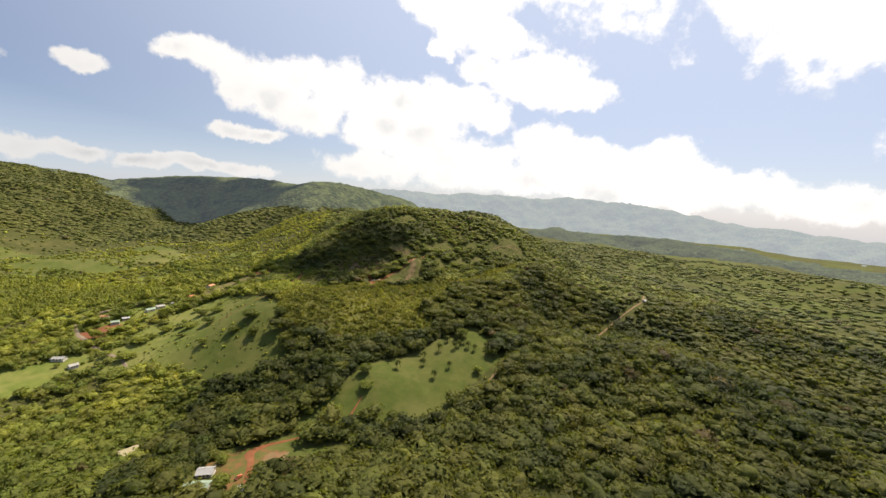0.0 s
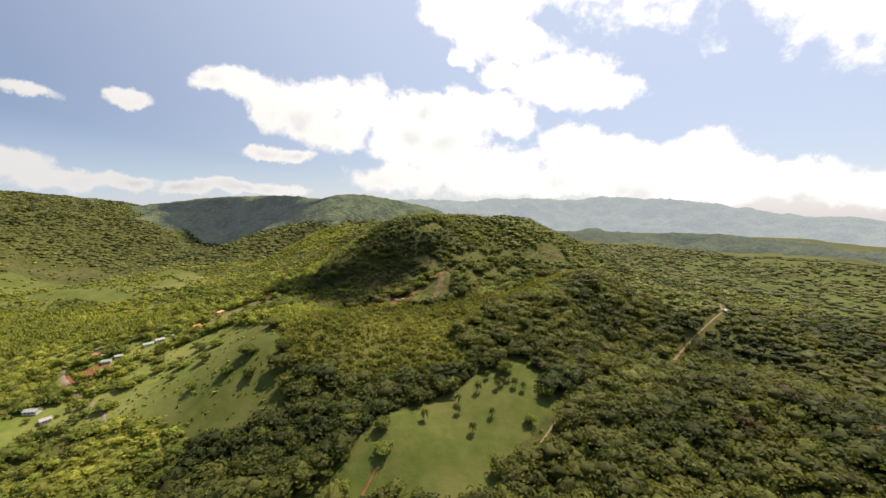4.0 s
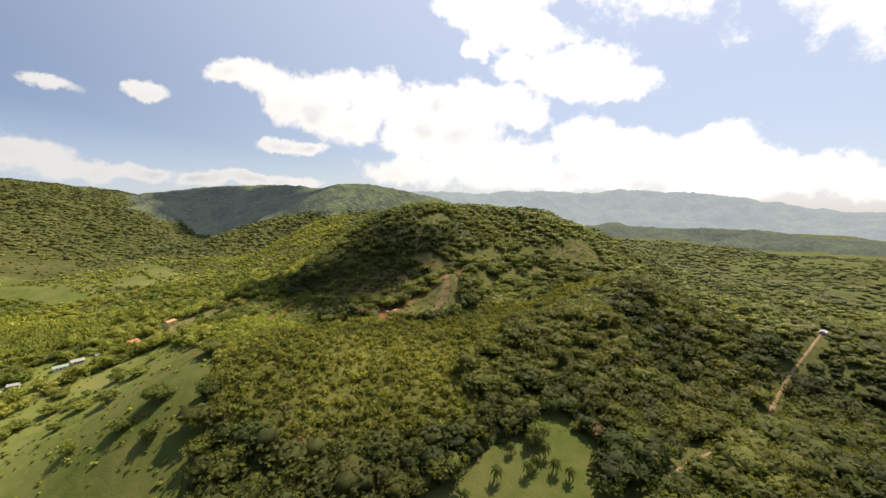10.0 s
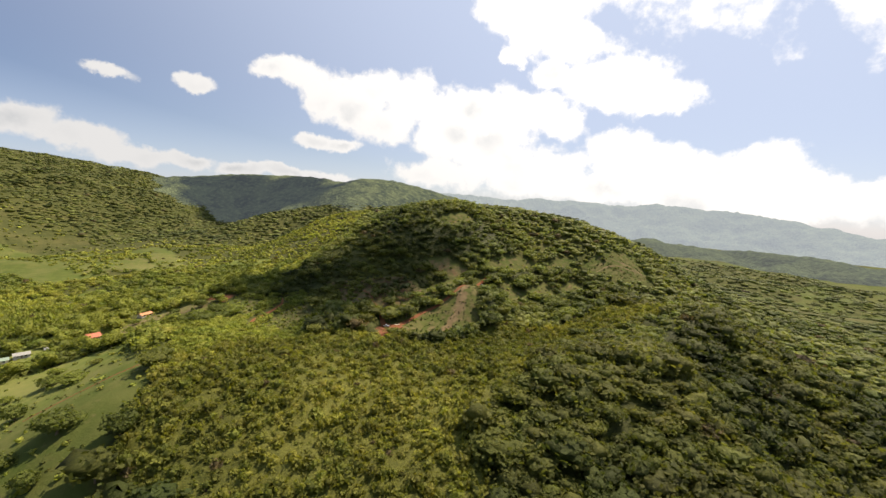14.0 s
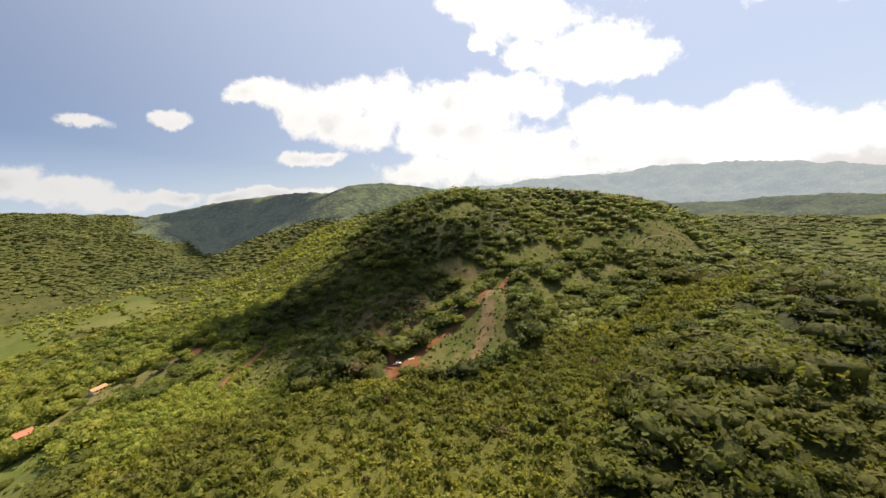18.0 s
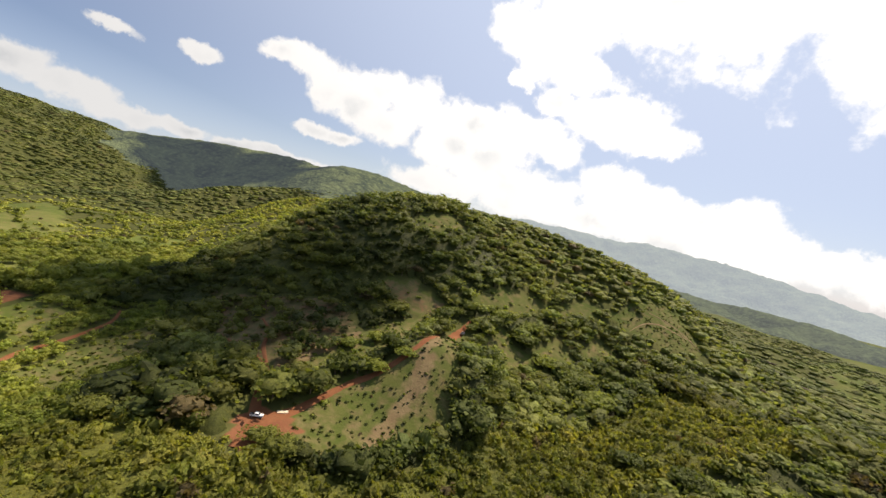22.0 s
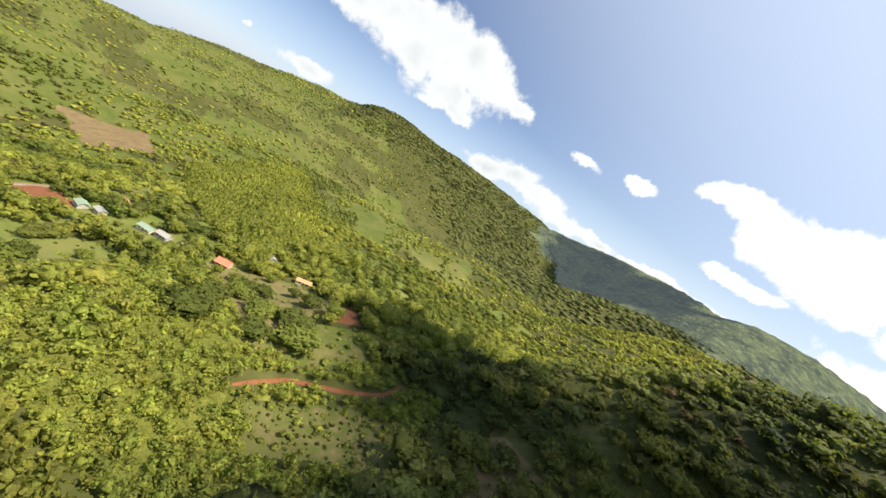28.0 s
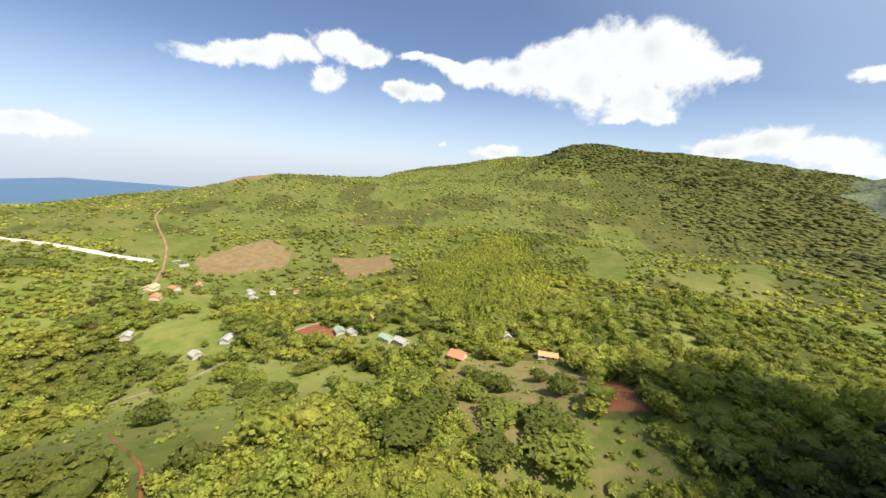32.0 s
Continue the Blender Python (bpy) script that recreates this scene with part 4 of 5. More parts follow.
north = (x < -300) & ~valley
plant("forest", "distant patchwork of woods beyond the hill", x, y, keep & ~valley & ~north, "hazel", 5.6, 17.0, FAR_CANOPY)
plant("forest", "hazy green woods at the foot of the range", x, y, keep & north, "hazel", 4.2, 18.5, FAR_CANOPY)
plant("forest", "light green trees and scrub on the western slopes", x, y, keep & valley, "valley", 4.4, 10.0, FAR_CANOPY)
# undergrowth: saplings, climbers and brush that fill the woods between the trunks
def undergrowth(name, label, x0, x1, y0, y1, step, where, kind, tall):
    nx, ny = int((x1 - x0) / step), int((y1 - y0) / step)
    x, y = np.meshgrid(x0 + step * np.arange(nx), y0 + step * np.arange(ny), indexing="ij")
    x, y = x + 0.7 * step * (rng.rand(nx, ny) - 0.5), y + 0.7 * step * (rng.rand(nx, ny) - 0.5)
    m = where(x.ravel(), y.ravel()).reshape(nx, ny)
    core = m.copy()
    for a, b in ((1, 0), (-1, 0), (0, 1), (0, -1)):
        core &= np.roll(m, (a, b), (0, 1))
    h = np.where(core, tall * (0.25 + 0.6 * fractal(x, y, 16, 3, 91) + 0.6 * rng.rand(nx, ny)), -0.3)
    f = grid_faces(nx, ny)
    f = f[m.ravel()[f].all(1)]
    keep = np.unique(f)
    back = np.zeros(nx * ny, int)
    back[keep] = np.arange(len(keep))
    x, y, h = x.ravel()[keep], y.ravel()[keep], h.ravel()[keep]
    ob = link(name, np.stack([x, y, ground(x, y) + h], 1), back[f], LEAF, smooth_faces=True)
    dark, light = GREENS[kind]
    k = np.clip(0.5 * rng.rand(len(x)) + 1.4 * (fractal(x, y, 60, 3, 61) - 0.5) + 0.2, 0, 1)[:, None]
    colour_layer(ob, "tint", (np.array(dark) * (1 - k) + np.array(light) * k) * 0.9)
    return tagged(ob, label, "undergrowth", kind="stuff")


PLANTED = [TEAK_EAST, TEAK_WEST, TEAK_NORTH, YOUNG]
undergrowth("undergrowth", "dark green undergrowth filling the forest floor", -420, 420, 160, 900, 2.8, lambda x, y: ~open_ground(x, y) & ~any_inside(x, y, PLANTED) & (near_flight(x, y) < 260) & (x + 0.15 * (y - 500) > -238), "forest", 3.6)
undergrowth("undergrowth", "light green brush between the valley trees", -640, -180, 160, 900, 3.2, lambda x, y: ~open_ground(x, y) & ~any_inside(x, y, PLANTED) & (near_flight(x, y) < 260) & (x + 0.15 * (y - 500) <= -235) & (sparse(x, y) > 0.8), "valley", 2.6)
undergrowth("undergrowth", "yellow-green brush under the young trees", -300, 10, 390, 670, 2.4, lambda x, y: ~open_ground(x, y) & inside(x, y, TEAK_EAST), "teak", 2.8)
undergrowth("undergrowth", "bright green brush on the young slope", -300, -150, 440, 670, 2.4, lambda x, y: ~open_ground(x, y) & inside(x, y, YOUNG), "valley", 1.0)
undergrowth("undergrowth", "yellow-green brush below the ridge", 10, 160, 600, 720, 2.6, lambda x, y: ~open_ground(x, y) & inside(x, y, TEAK_NORTH), "teak", 2.8)
undergrowth("undergrowth", "bright green brush under the slim plantation trees", -900, -400, 460, 660, 4.0, lambda x, y: ~open_ground(x, y) & inside(x, y, TEAK_WEST), "cane", 4.0)
# young plantation trees in rows
x, y = scatter(rng, -260, 160, 390, 720, 3.9)
plant("plantation", "close-planted young yellow-green trees", x, y, any_inside(x, y, [TEAK_EAST, TEAK_NORTH]) & ~open_ground(x, y), "teak", 7.2, 6.6, SLIM)
x, y = scatter(rng, -300, -150, 440, 670, 3.5)
plant("plantation", "young bright green trees and brush on the slope", x, y, inside(x, y, YOUNG) & ~open_ground(x, y) & (rng.rand(len(x)) < 0.95), "scrub", 5.6, 6.6, SAPLING)
x, y = scatter(rng, -1000, -400, 380, 720, 4.0)
plant("plantation", "rows of slim plantation trees on the slope", x, y, inside(x, y, TEAK_WEST) & ~open_ground(x, y), "cane", 9.0, 5.8, SLIM_FAR)
# scrub along edges and on the burnt slope
x, y = scatter(rng, -430, 330, 240, 860, 5.5)
d = near_flight(x, y)
part_open = any_inside(x, y, [BURNT, RIDGE_BRUSH, CLEAR_SLOPE, CLEARED, BALD, PASTURE, HILL_GRASS, UPPER_GRASS])
keep = (d < 300) & (rng.rand(len(x)) < np.where(any_inside(x, y, [HILL_GRASS, UPPER_GRASS, RIDGE_BRUSH]), 0.66, np.where(part_open, 0.16, 0.18))) & ~any_inside(x, y, [PALM_FIELD, GREEN_PASTURE, ROW_FIELD, FARM_YARD] + SOIL)
for line in TRACKS:
    dd, w = to_line(x, y, line)
    keep &= dd > 0.5 * w + 1.5
plant("scrub", "low yellow-green scrub and saplings", x, y, keep, "scrub", 3.2, 4.2, [(v * np.array([1, 1, 0.9]) - np.array([0, 0, 0.22]), f) for v, f in MEDIUM])

# tussocks and small bushes on the rough grazing
x, y = scatter(rng, -380, 210, 350, 840, 2.6)
rate = 0.5 * any_inside(x, y, [CLEARED, BALD, HILL_GRASS]) + 0.13 * any_inside(x, y, [PASTURE, DRY_PASTURE, BURNT, *GLADES]) * (fractal(x, y, 30, 3, 71) > 0.5)
for line in TRACKS:
    dd, w = to_line(x, y, line)
    rate = rate * (dd > 0.5 * w + 0.6)
plant("bushes", "small dark bushes dotted over rough grass", x, y, rng.rand(len(x)) < rate, "forest", 1.4, 2.3, [(v - np.array([0, 0, 0.2]), f) for v, f in MEDIUM])

# ---- single trees ----
def part(name, verts, faces, mat, parent, label="", smooth_faces=False):
    ob = link(name, verts, faces, mat, parent, smooth_faces)
    return tagged(ob, label) if label else ob


def empty(name, label, category, group=""):
    return tagged(new(name), label, category, group)


def broad_tree(rng, name, label, tint, lobes=11, leaves=150, flat=0.8):
    """A spreading tree of unit height; the trunk forks into limbs under the crown."""
    root = empty(name, label, "tree", "forest trees" if "forest" in label or "woods" in label else "single trees on the pastures")
    limbs = [tube([(0, 0, -0.03, 0.045), (0.01, 0, 0.12, 0.032), (0.02, 0.01, 0.32, 0.024), (0.02, 0.02, 0.55, 0.012)], 7)]
    for k in range(6):
        a = k * 1.05 + rng.rand()
        o = 0.22 + 0.1 * rng.rand()
        limbs.append(tube([(0.01, 0, 0.22 + 0.03 * k, 0.016), (0.5 * o * math.cos(a), 0.5 * o * math.sin(a), 0.42 + 0.02 * k, 0.010), (o * math.cos(a), o * math.sin(a), 0.58 + 0.03 * k, 0.004)], 5))
    part("trunk", *gather(limbs), BARK, root, smooth_faces=True)
    v, f = crown_shape(rng, 5, 12, lobes + 8, leaves + 360, 0.058, core=0.26)
    crown = part("crown", v * np.array([1, 1, flat + 0.2]), f, LEAF, root, smooth_faces=True)
    colour_layer(crown, "tint", np.tile(tint, (len(v), 1)))
    return root


def palm(rng, name, label):
    """A coconut palm of unit height."""
    root = empty(name, label, "palm tree", "palms on the field")
    part("trunk", *tube([(0, 0, -0.02, 0.028), (0.02, 0, 0.2, 0.019), (0.05, 0.01, 0.5, 0.016), (0.06, 0.02, 0.86, 0.013)], 7), BARK, root, smooth_faces=True)
    pieces = []
    for k in range(17):
        a, lift = k * 2.4 + rng.rand() * 0.4, 0.55 - 0.075 * k + 0.1 * rng.rand()
        length = 0.40 + 0.08 * rng.rand()
        ca, sa = math.cos(a), math.sin(a)
        u = np.linspace(0, 1, 7)
        out, up = length * u * (1 - 0.18 * u), length * (lift * u - 0.95 * u * u)
        wide = 0.075 * np.sin(np.pi * np.clip(u * 0.9 + 0.08, 0, 1))
        rib = np.stack([0.06 + out * ca, 0.02 + out * sa, 0.87 + up], 1)
        for sgn in (-1, 1):
            edge = rib + np.stack([-sa * wide * sgn, ca * wide * sgn, -0.5 * wide], 1)
            for i in range(6):
                tip = edge[i] * 0.4 + edge[i + 1] * 0.6
                pieces.append((np.array([rib[i], rib[i + 1], tip + np.array([0, 0, -0.012]), edge[i]]), np.array([[0, 1, 2, 3]])))
    fronds = part("fronds", *gather(pieces), LEAF, root)
    colour_layer(fronds, "tint", np.tile((0.10, 0.12, 0.022), (len(fronds.data.vertices), 1)) * (0.8 + 0.4 * rng.rand(len(fronds.data.vertices), 1)))
    return root


def stand(ob, x, y, tall, wide=None, turn=0.0):
    """Where and how large a tree stands."""
    wide = tall if wide is None else wide
    return pose(x, y, float(ground(x, y)) - 0.1, 0, 0, turn) @ Matrix.Diagonal((wide, wide, tall, 1))


rng = np.random.RandomState(23)
OAKS = [broad_tree(rng, "tree", "broad dark green spreading tree standing on pasture", (0.120, 0.150, 0.030)),
        broad_tree(rng, "tree", "rounded mid-green tree standing on pasture", (0.200, 0.240, 0.046), 9),
        broad_tree(rng, "tree", "low wide olive-green tree standing on grass", (0.180, 0.200, 0.042), 12, 150, 0.65),
        broad_tree(rng, "tree", "bright yellow-green tree at the field's edge", (0.235, 0.270, 0.050), 8)]
PALM = palm(rng, "palm_tree", "coconut palm with drooping fronds on the grass field")
FOREST_TREES = [broad_tree(rng, "tree", "wide old forest tree with a dark green domed crown", (0.085, 0.110, 0.024), 13),
                broad_tree(rng, "tree", "tall rounded forest tree with a mid-green crown", (0.120, 0.140, 0.030), 10),
                broad_tree(rng, "tree", "spreading olive-green forest tree above the canopy", (0.150, 0.168, 0.034), 14, 150, 0.7),
                broad_tree(rng, "tree", "spreading yellow-green tree above the valley woods", (0.260, 0.290, 0.054), 12)]
used = set()


def tree_at(k, x, y, tall, wide):
    m = stand(OAKS[k], x, y, tall, wide, (37 * x + 91 * y) % 360)
    if k in used:
        return copy_thing(OAKS[k], m @ Matrix.Diagonal((*OAKS[k].scale, 1)).inverted())
    used.add(k)
    OAKS[k].matrix_basis = m
    return OAKS[k]


def palm_at(x, y, tall, turn):
    if "palm" in used:
        return copy_thing(PALM, stand(PALM, x, y, tall, tall, turn) @ Matrix.Diagonal((*PALM.scale, 1)).inverted())
    used.add("palm")
    PALM.matrix_basis = stand(PALM, x, y, tall, tall, turn)
    return PALM


# old trees that stand above the canopy along the flight
x, y = scatter(rng, -640, 420, 120, 900, 24)
d = near_flight(x, y)
keep = ~open_ground(x, y) & ~any_inside(x, y, [TEAK_EAST, TEAK_WEST, YOUNG]) & (d < 240) & (rng.rand(len(x)) < sparse(x, y))
x, y = x[keep][np.argsort(d[keep])[:290]], y[keep][np.argsort(d[keep])[:290]]
for i, (px, py) in enumerate(zip(x, y)):
    k = 3 if px + 0.15 * (py - 500) < -235 else int(rng.randint(0, 3))
    wide = 11 + 6 * rng.rand()
    m = stand(None, px, py, 9.5 + 4 * rng.rand(), wide, 360 * rng.rand())
    first = FOREST_TREES[k]
    if ("forest", k) in used:
        copy_thing(first, m @ Matrix.Diagonal((*first.scale, 1)).inverted())
    else:
        used.add(("forest", k))
        first.matrix_basis = m
# pasture trees
tree_at(0, -299, 472, 8, 12), tree_at(0, -266, 434, 9, 13), tree_at(0, -207, 413, 11, 17), tree_at(0, -219, 397, 8, 12)
tree_at(0, -194, 393, 8, 10), tree_at(1, -247, 390, 8, 9), tree_at(2, -288, 416, 6, 7), tree_at(1, -312, 458, 5, 7)
tree_at(3, -322, 440, 8, 15), tree_at(1, -330, 425, 7, 13), tree_at(2, -340, 462, 7, 14), tree_at(1, -316, 488, 5, 9)
# round the palm field
tree_at(1, -59, 315, 7, 12), tree_at(0, -54, 259, 8, 14), tree_at(0, -31, 270, 6, 10), tree_at(1, 2, 291, 7, 13), tree_at(2, -58, 289, 3, 9)
tree_at(0, -64, 333, 9, 12), tree_at(0, 26, 408, 11, 13), tree_at(1, 41, 354, 8, 9), tree_at(0, 58, 381, 10, 13)
tree_at(0, -32, 290, 7, 9), tree_at(0, -56, 277, 9, 13), tree_at(1, -78, 294, 6, 10), tree_at(2, 52, 420, 7, 8), tree_at(0, 82, 416, 12, 18)
tree_at(0, 95, 410, 9, 12), tree_at(1, -100, 294, 6, 7), tree_at(0, -106, 316, 9, 12)
for i, (px, py) in enumerate([(-13, 390), (-38, 381), (4, 382), (24, 390), (34, 389), (-41, 370), (-12, 371), (-36, 346), (-12, 359), (-8, 398), (12, 398), (20, 386), (30, 398), (40, 386), (-28, 392), (-2, 404), (10, 408), (22, 402), (-58, 362), (0, 342), (14, 358)]):
    palm_at(px, py, 8.0 + 2.5 * ((i * 7) % 5) / 5, i * 47)
# in the farm's yard
tree_at(1, -126, 214, 8, 11), tree_at(0, -106, 226, 8, 12), tree_at(2, -148, 246, 7, 10), tree_at(1, -72, 240, 7, 10), tree_at(0, -58, 250, 6, 8), tree_at(3, -97, 212, 6, 9), tree_at(1, -140, 240, 6, 8)
# along the cleared ridge
tree_at(0, -108, 590, 8, 11), tree_at(1, -92, 601, 7, 8), tree_at(3, -74, 622, 6, 8), tree_at(2, -92, 564, 7, 10), tree_at(0, -54, 664, 9, 11)
tree_at(0, -22, 688, 9, 10), tree_at(0, -14, 672, 10, 13), tree_at(3, -16, 710, 6, 9), tree_at(0, -34, 712, 9, 12), tree_at(0, -59, 572, 5, 6)
tree_at(1, -50, 676, 9, 17), tree_at(3, -69, 617, 7, 12), tree_at(0, -100, 592, 9, 20), tree_at(2, -84, 561, 6, 15), tree_at(3, -16, 704, 7, 14), tree_at(0, -14, 676, 11, 22)
tree_at(0, 12, 716, 10, 22), tree_at(1, 28, 706, 9, 18), tree_at(3, -88, 614, 6, 11), tree_at(1, -57, 626, 5, 10), tree_at(0, -42, 702, 8, 14), tree_at(1, -10, 724, 8, 17)
tree_at(0, 46, 700, 11, 24), tree_at(1, 60, 684, 11, 25), tree_at(2, 6, 682, 8, 17), tree_at(3, -79, 645, 6, 11), tree_at(1, -90, 634, 6, 11), tree_at(3, -60, 630, 4, 8)
tree_at(2, -75, 618, 4, 8), tree_at(0, -54, 562, 6, 11), tree_at(2, -38, 563, 6, 12), tree_at(0, 38, 774, 6, 12), tree_at(1, 14, 732, 8, 18), tree_at(0, 118, 812, 4, 7)
# on the dry pasture by the farms
tree_at(0, -300, 570, 7, 11), tree_at(0, -316, 562, 7, 12), tree_at(1, -288, 556, 8, 14), tree_at(0, -296, 594, 9, 12), tree_at(1, -332, 556, 6, 8)
tree_at(1, -279, 471, 7, 17), tree_at(0, -307, 447, 5, 13), tree_at(3, -327, 386, 8, 19), tree_at(3, -336, 417, 8, 20), tree_at(2, -288, 494, 4, 8), tree_at(3, -291, 437, 6, 16), tree_at(1, -311, 358, 8, 22)
tree_at(1, -271, 568, 7, 18), tree_at(0, -267, 583, 8, 19), tree_at(1, -252, 586, 9, 22), tree_at(0, -249, 566, 7, 15), tree_at(0, -246, 538, 10, 20), tree_at(0, -268, 543, 9, 18)
tree_at(1, -422, 502, 8, 18), tree_at(0, -408, 520, 8, 18), tree_at(3, -344, 546, 5, 8), tree_at(1, -350, 578, 6, 9), tree_at(0, -318, 590, 6, 9)

# ---- buildings and vehicles ----
def boxes(*specs):
    """Verts and quads of boxes given as (x0, y0, z0, x1, y1, z1)."""
    vs, fs = [], []
    for x0, y0, z0, x1, y1, z1 in specs:
        n = len(vs)
        vs += [(x0, y0, z0), (x1, y0, z0), (x1, y1, z0), (x0, y1, z0), (x0, y0, z1), (x1, y0, z1), (x1, y1, z1), (x0, y1, z1)]
        fs += [tuple(n + i for i in q) for q in ((3, 2, 1, 0), (4, 5, 6, 7), (0, 1, 5, 4), (1, 2, 6, 5), (2, 3, 7, 6), (3, 0, 4, 7))]
    return np.array(vs, float), np.array(fs)


PLASTER = {k: paint(k + "_plaster", c, 0.9) for k, c in {"white": (0.40, 0.385, 0.34), "cream": (0.68, 0.58, 0.42), "grey": (0.45, 0.43, 0.40), "pink": (0.66, 0.40, 0.32)}.items()}
ROOF = {"tin": paint("zinc_roof", (0.30, 0.31, 0.30), 0.6, 0.1), "pale": paint("pale_roof", (0.29, 0.29, 0.26), 0.7), "rust": paint("rusty_roof", (0.36, 0.17, 0.09), 0.8, 0.0, 0.4),
        "red": paint("red_tile_roof", (0.50, 0.16, 0.09), 0.8, 0.0, 0.35), "orange": paint("orange_tile_roof", (0.52, 0.25, 0.12), 0.8, 0.0, 0.35), "green": paint("green_roof", (0.21, 0.29, 0.21), 0.65), "straw": paint("thatch", (0.32, 0.29, 0.17), 0.95)}
WOOD = paint("brown_wood", (0.20, 0.12, 0.07), 0.75)
PANE = paint("dark_pane", (0.03, 0.04, 0.045), 0.12, 0.0, 0.05, 0.6)
CONCRETE = paint("concrete", (0.42, 0.40, 0.37), 0.9)


def sheet_roof(long, deep, eave, ridge, over, mat, root, rows):
    """A pitched roof of overlapping strips on both sides, with a ridge cap."""
    roof = part("roof", *boxes((-long / 2 - over, -0.12, ridge - 0.03, long / 2 + over, 0.12, ridge + 0.06)), mat, root)
    hx, hy = long / 2 + over, deep / 2 + over
    drop = (ridge - eave) / (deep / 2)
    for sgn in (-1, 1):
        for k in range(rows):
            x0, x1 = -hx + 2 * hx * k / rows, -hx + 2 * hx * (k + 1) / rows - 0.02
            z = 0.012 * (k % 2)
            top, low = ridge + z, ridge - drop * hy + z
            v = np.array([(x0, 0, top), (x1, 0, top), (x1, sgn * hy, low), (x0, sgn * hy, low), (x0, 0, top - 0.06), (x1, 0, top - 0.06), (x1, sgn * hy, low - 0.06), (x0, sgn * hy, low - 0.06)])
            f = np.array([(0, 1, 2, 3), (7, 6, 5, 4), (0, 4, 5, 1), (1, 5, 6, 2), (2, 6, 7, 3), (3, 7, 4, 0)])
            part("roof_sheet", v, f, mat, roof)
    return roof


def house(x, y, turn, long, deep, high, roof, wall, label, porch=False):
    """A one-storey farmhouse: walls on a plinth, door, framed windows and a pitched sheet roof."""
    root = empty("house", label, "house", "village houses")
    root.matrix_basis = pose(x, y, float(ground(x, y)) + 0.25, 0, 0, turn)
    a, b, t = long / 2, deep / 2, 0.18
    ridge = high + deep * 0.22
    part("plinth", *boxes((-a - 0.25, -b - 0.25, -1.6, a + 0.25, b + 0.25, 0.0)), CONCRETE, root)
    m = PLASTER[wall]
    # front wall with a door and two windows, and plainer walls round the rest
    part("wall", *boxes((-a, -b, 0, -0.55, -b + t, 0.9), (0.55, -b, 0, a, -b + t, 0.9), (-a, -b, 2.1, a, -b + t, high), (-a, -b, 0.9, -a * 0.66, -b + t, 2.1), (-a * 0.36, -b, 0.9, -0.55, -b + t, 2.1),
                        (0.55, -b, 0.9, a * 0.36, -b + t, 2.1), (a * 0.66, -b, 0.9, a, -b + t, 2.1)), m, root)
    part("wall", *boxes((-a, b - t, 0, a, b, high)), m, root)
    for sgn in (-1, 1):
        x0 = sgn * a - (t if sgn > 0 else 0)
        v, f = boxes((x0, -b + t, 0, x0 + t, b - t, high))
        gable = np.array([(x0, -b + t, high), (x0, b - t, high), (x0, 0, ridge - 0.12), (x0, 0, ridge - 0.12), (x0 + t, -b + t, high), (x0 + t, b - t, high), (x0 + t, 0, ridge - 0.12), (x0 + t, 0, ridge - 0.12)])
        part("wall", np.concatenate([v, gable]), np.concatenate([f, np.array([(8, 9, 10, 11), (13, 12, 15, 14)])]), m, root)
    door = part("door", *boxes((-0.54, -b + 0.05, 0, 0.54, -b + 0.1, 2.08)), WOOD, root)
    part("handle", *boxes((0.38, -b + 0.0, 1.0, 0.44, -b + 0.05, 1.1)), ROOF["tin"], door)
    for sgn in (-1, 1):
        w0, w1 = sorted((sgn * a * 0.36, sgn * a * 0.66))
        win = part("window", *boxes((w0, -b + 0.03, 0.9, w1, -b + 0.11, 0.97), (w0, -b + 0.03, 2.03, w1, -b + 0.11, 2.1), (w0, -b + 0.03, 0.97, w0 + 0.07, -b + 0.11, 2.03), (w1 - 0.07, -b + 0.03, 0.97, w1, -b + 0.11, 2.03)), WOOD, root)
        part("pane", *boxes((w0 + 0.07, -b + 0.06, 0.97, w1 - 0.07, -b + 0.08, 2.03)), PANE, win)
    sheet_roof(long, deep, high, ridge, 0.55, ROOF[roof], root, max(4, int(long / 1.6)))
    if porch:
        for px in (-a, 0, a):
            part("porch_post", *tube([(px, -b - 2.2, -0.6, 0.09), (px, -b - 2.2, high - 0.35, 0.07)], 8), WOOD, root)
        part("porch_roof", np.array([(-a - 0.4, -b - 0.3, high + 0.02), (a + 0.4, -b - 0.3, high + 0.02), (a + 0.4, -b - 2.6, high - 0.4), (-a - 0.4, -b - 2.6, high - 0.4), (-a - 0.4, -b - 0.3, high - 0.05), (a + 0.4, -b - 0.3, high - 0.05), (a + 0.4, -b - 2.6, high - 0.47), (-a - 0.4, -b - 2.6, high - 0.47)]),
             np.array([(0, 3, 2, 1), (4, 5, 6, 7), (0, 1, 5, 4), (1, 2, 6, 5), (2, 3, 7, 6), (3, 0, 4, 7)]), ROOF[roof], root)
    return root


# the farms below the plantation
house(-361, 548, 70, 9, 7, 3.0, "red", "pink", "pink farmhouse with a red tiled roof and porch", True)
house(-366, 602, 85, 11, 6, 2.6, "orange", "cream", "long low house with a weathered orange roof")
house(-370, 522, 60, 6, 4.5, 2.5, "pale", "white", "small white shed with a bright sheet roof")
house(-379, 509, 58, 9, 6, 2.6, "pale", "white", "white farm building with a pale sheet roof")
house(-384, 498, 58, 10, 6, 2.6, "green", "cream", "farm building with a faded green sheet roof")
house(-394, 470, 40, 7, 5, 2.5, "tin", "white", "white house with a zinc roof beside red soil")
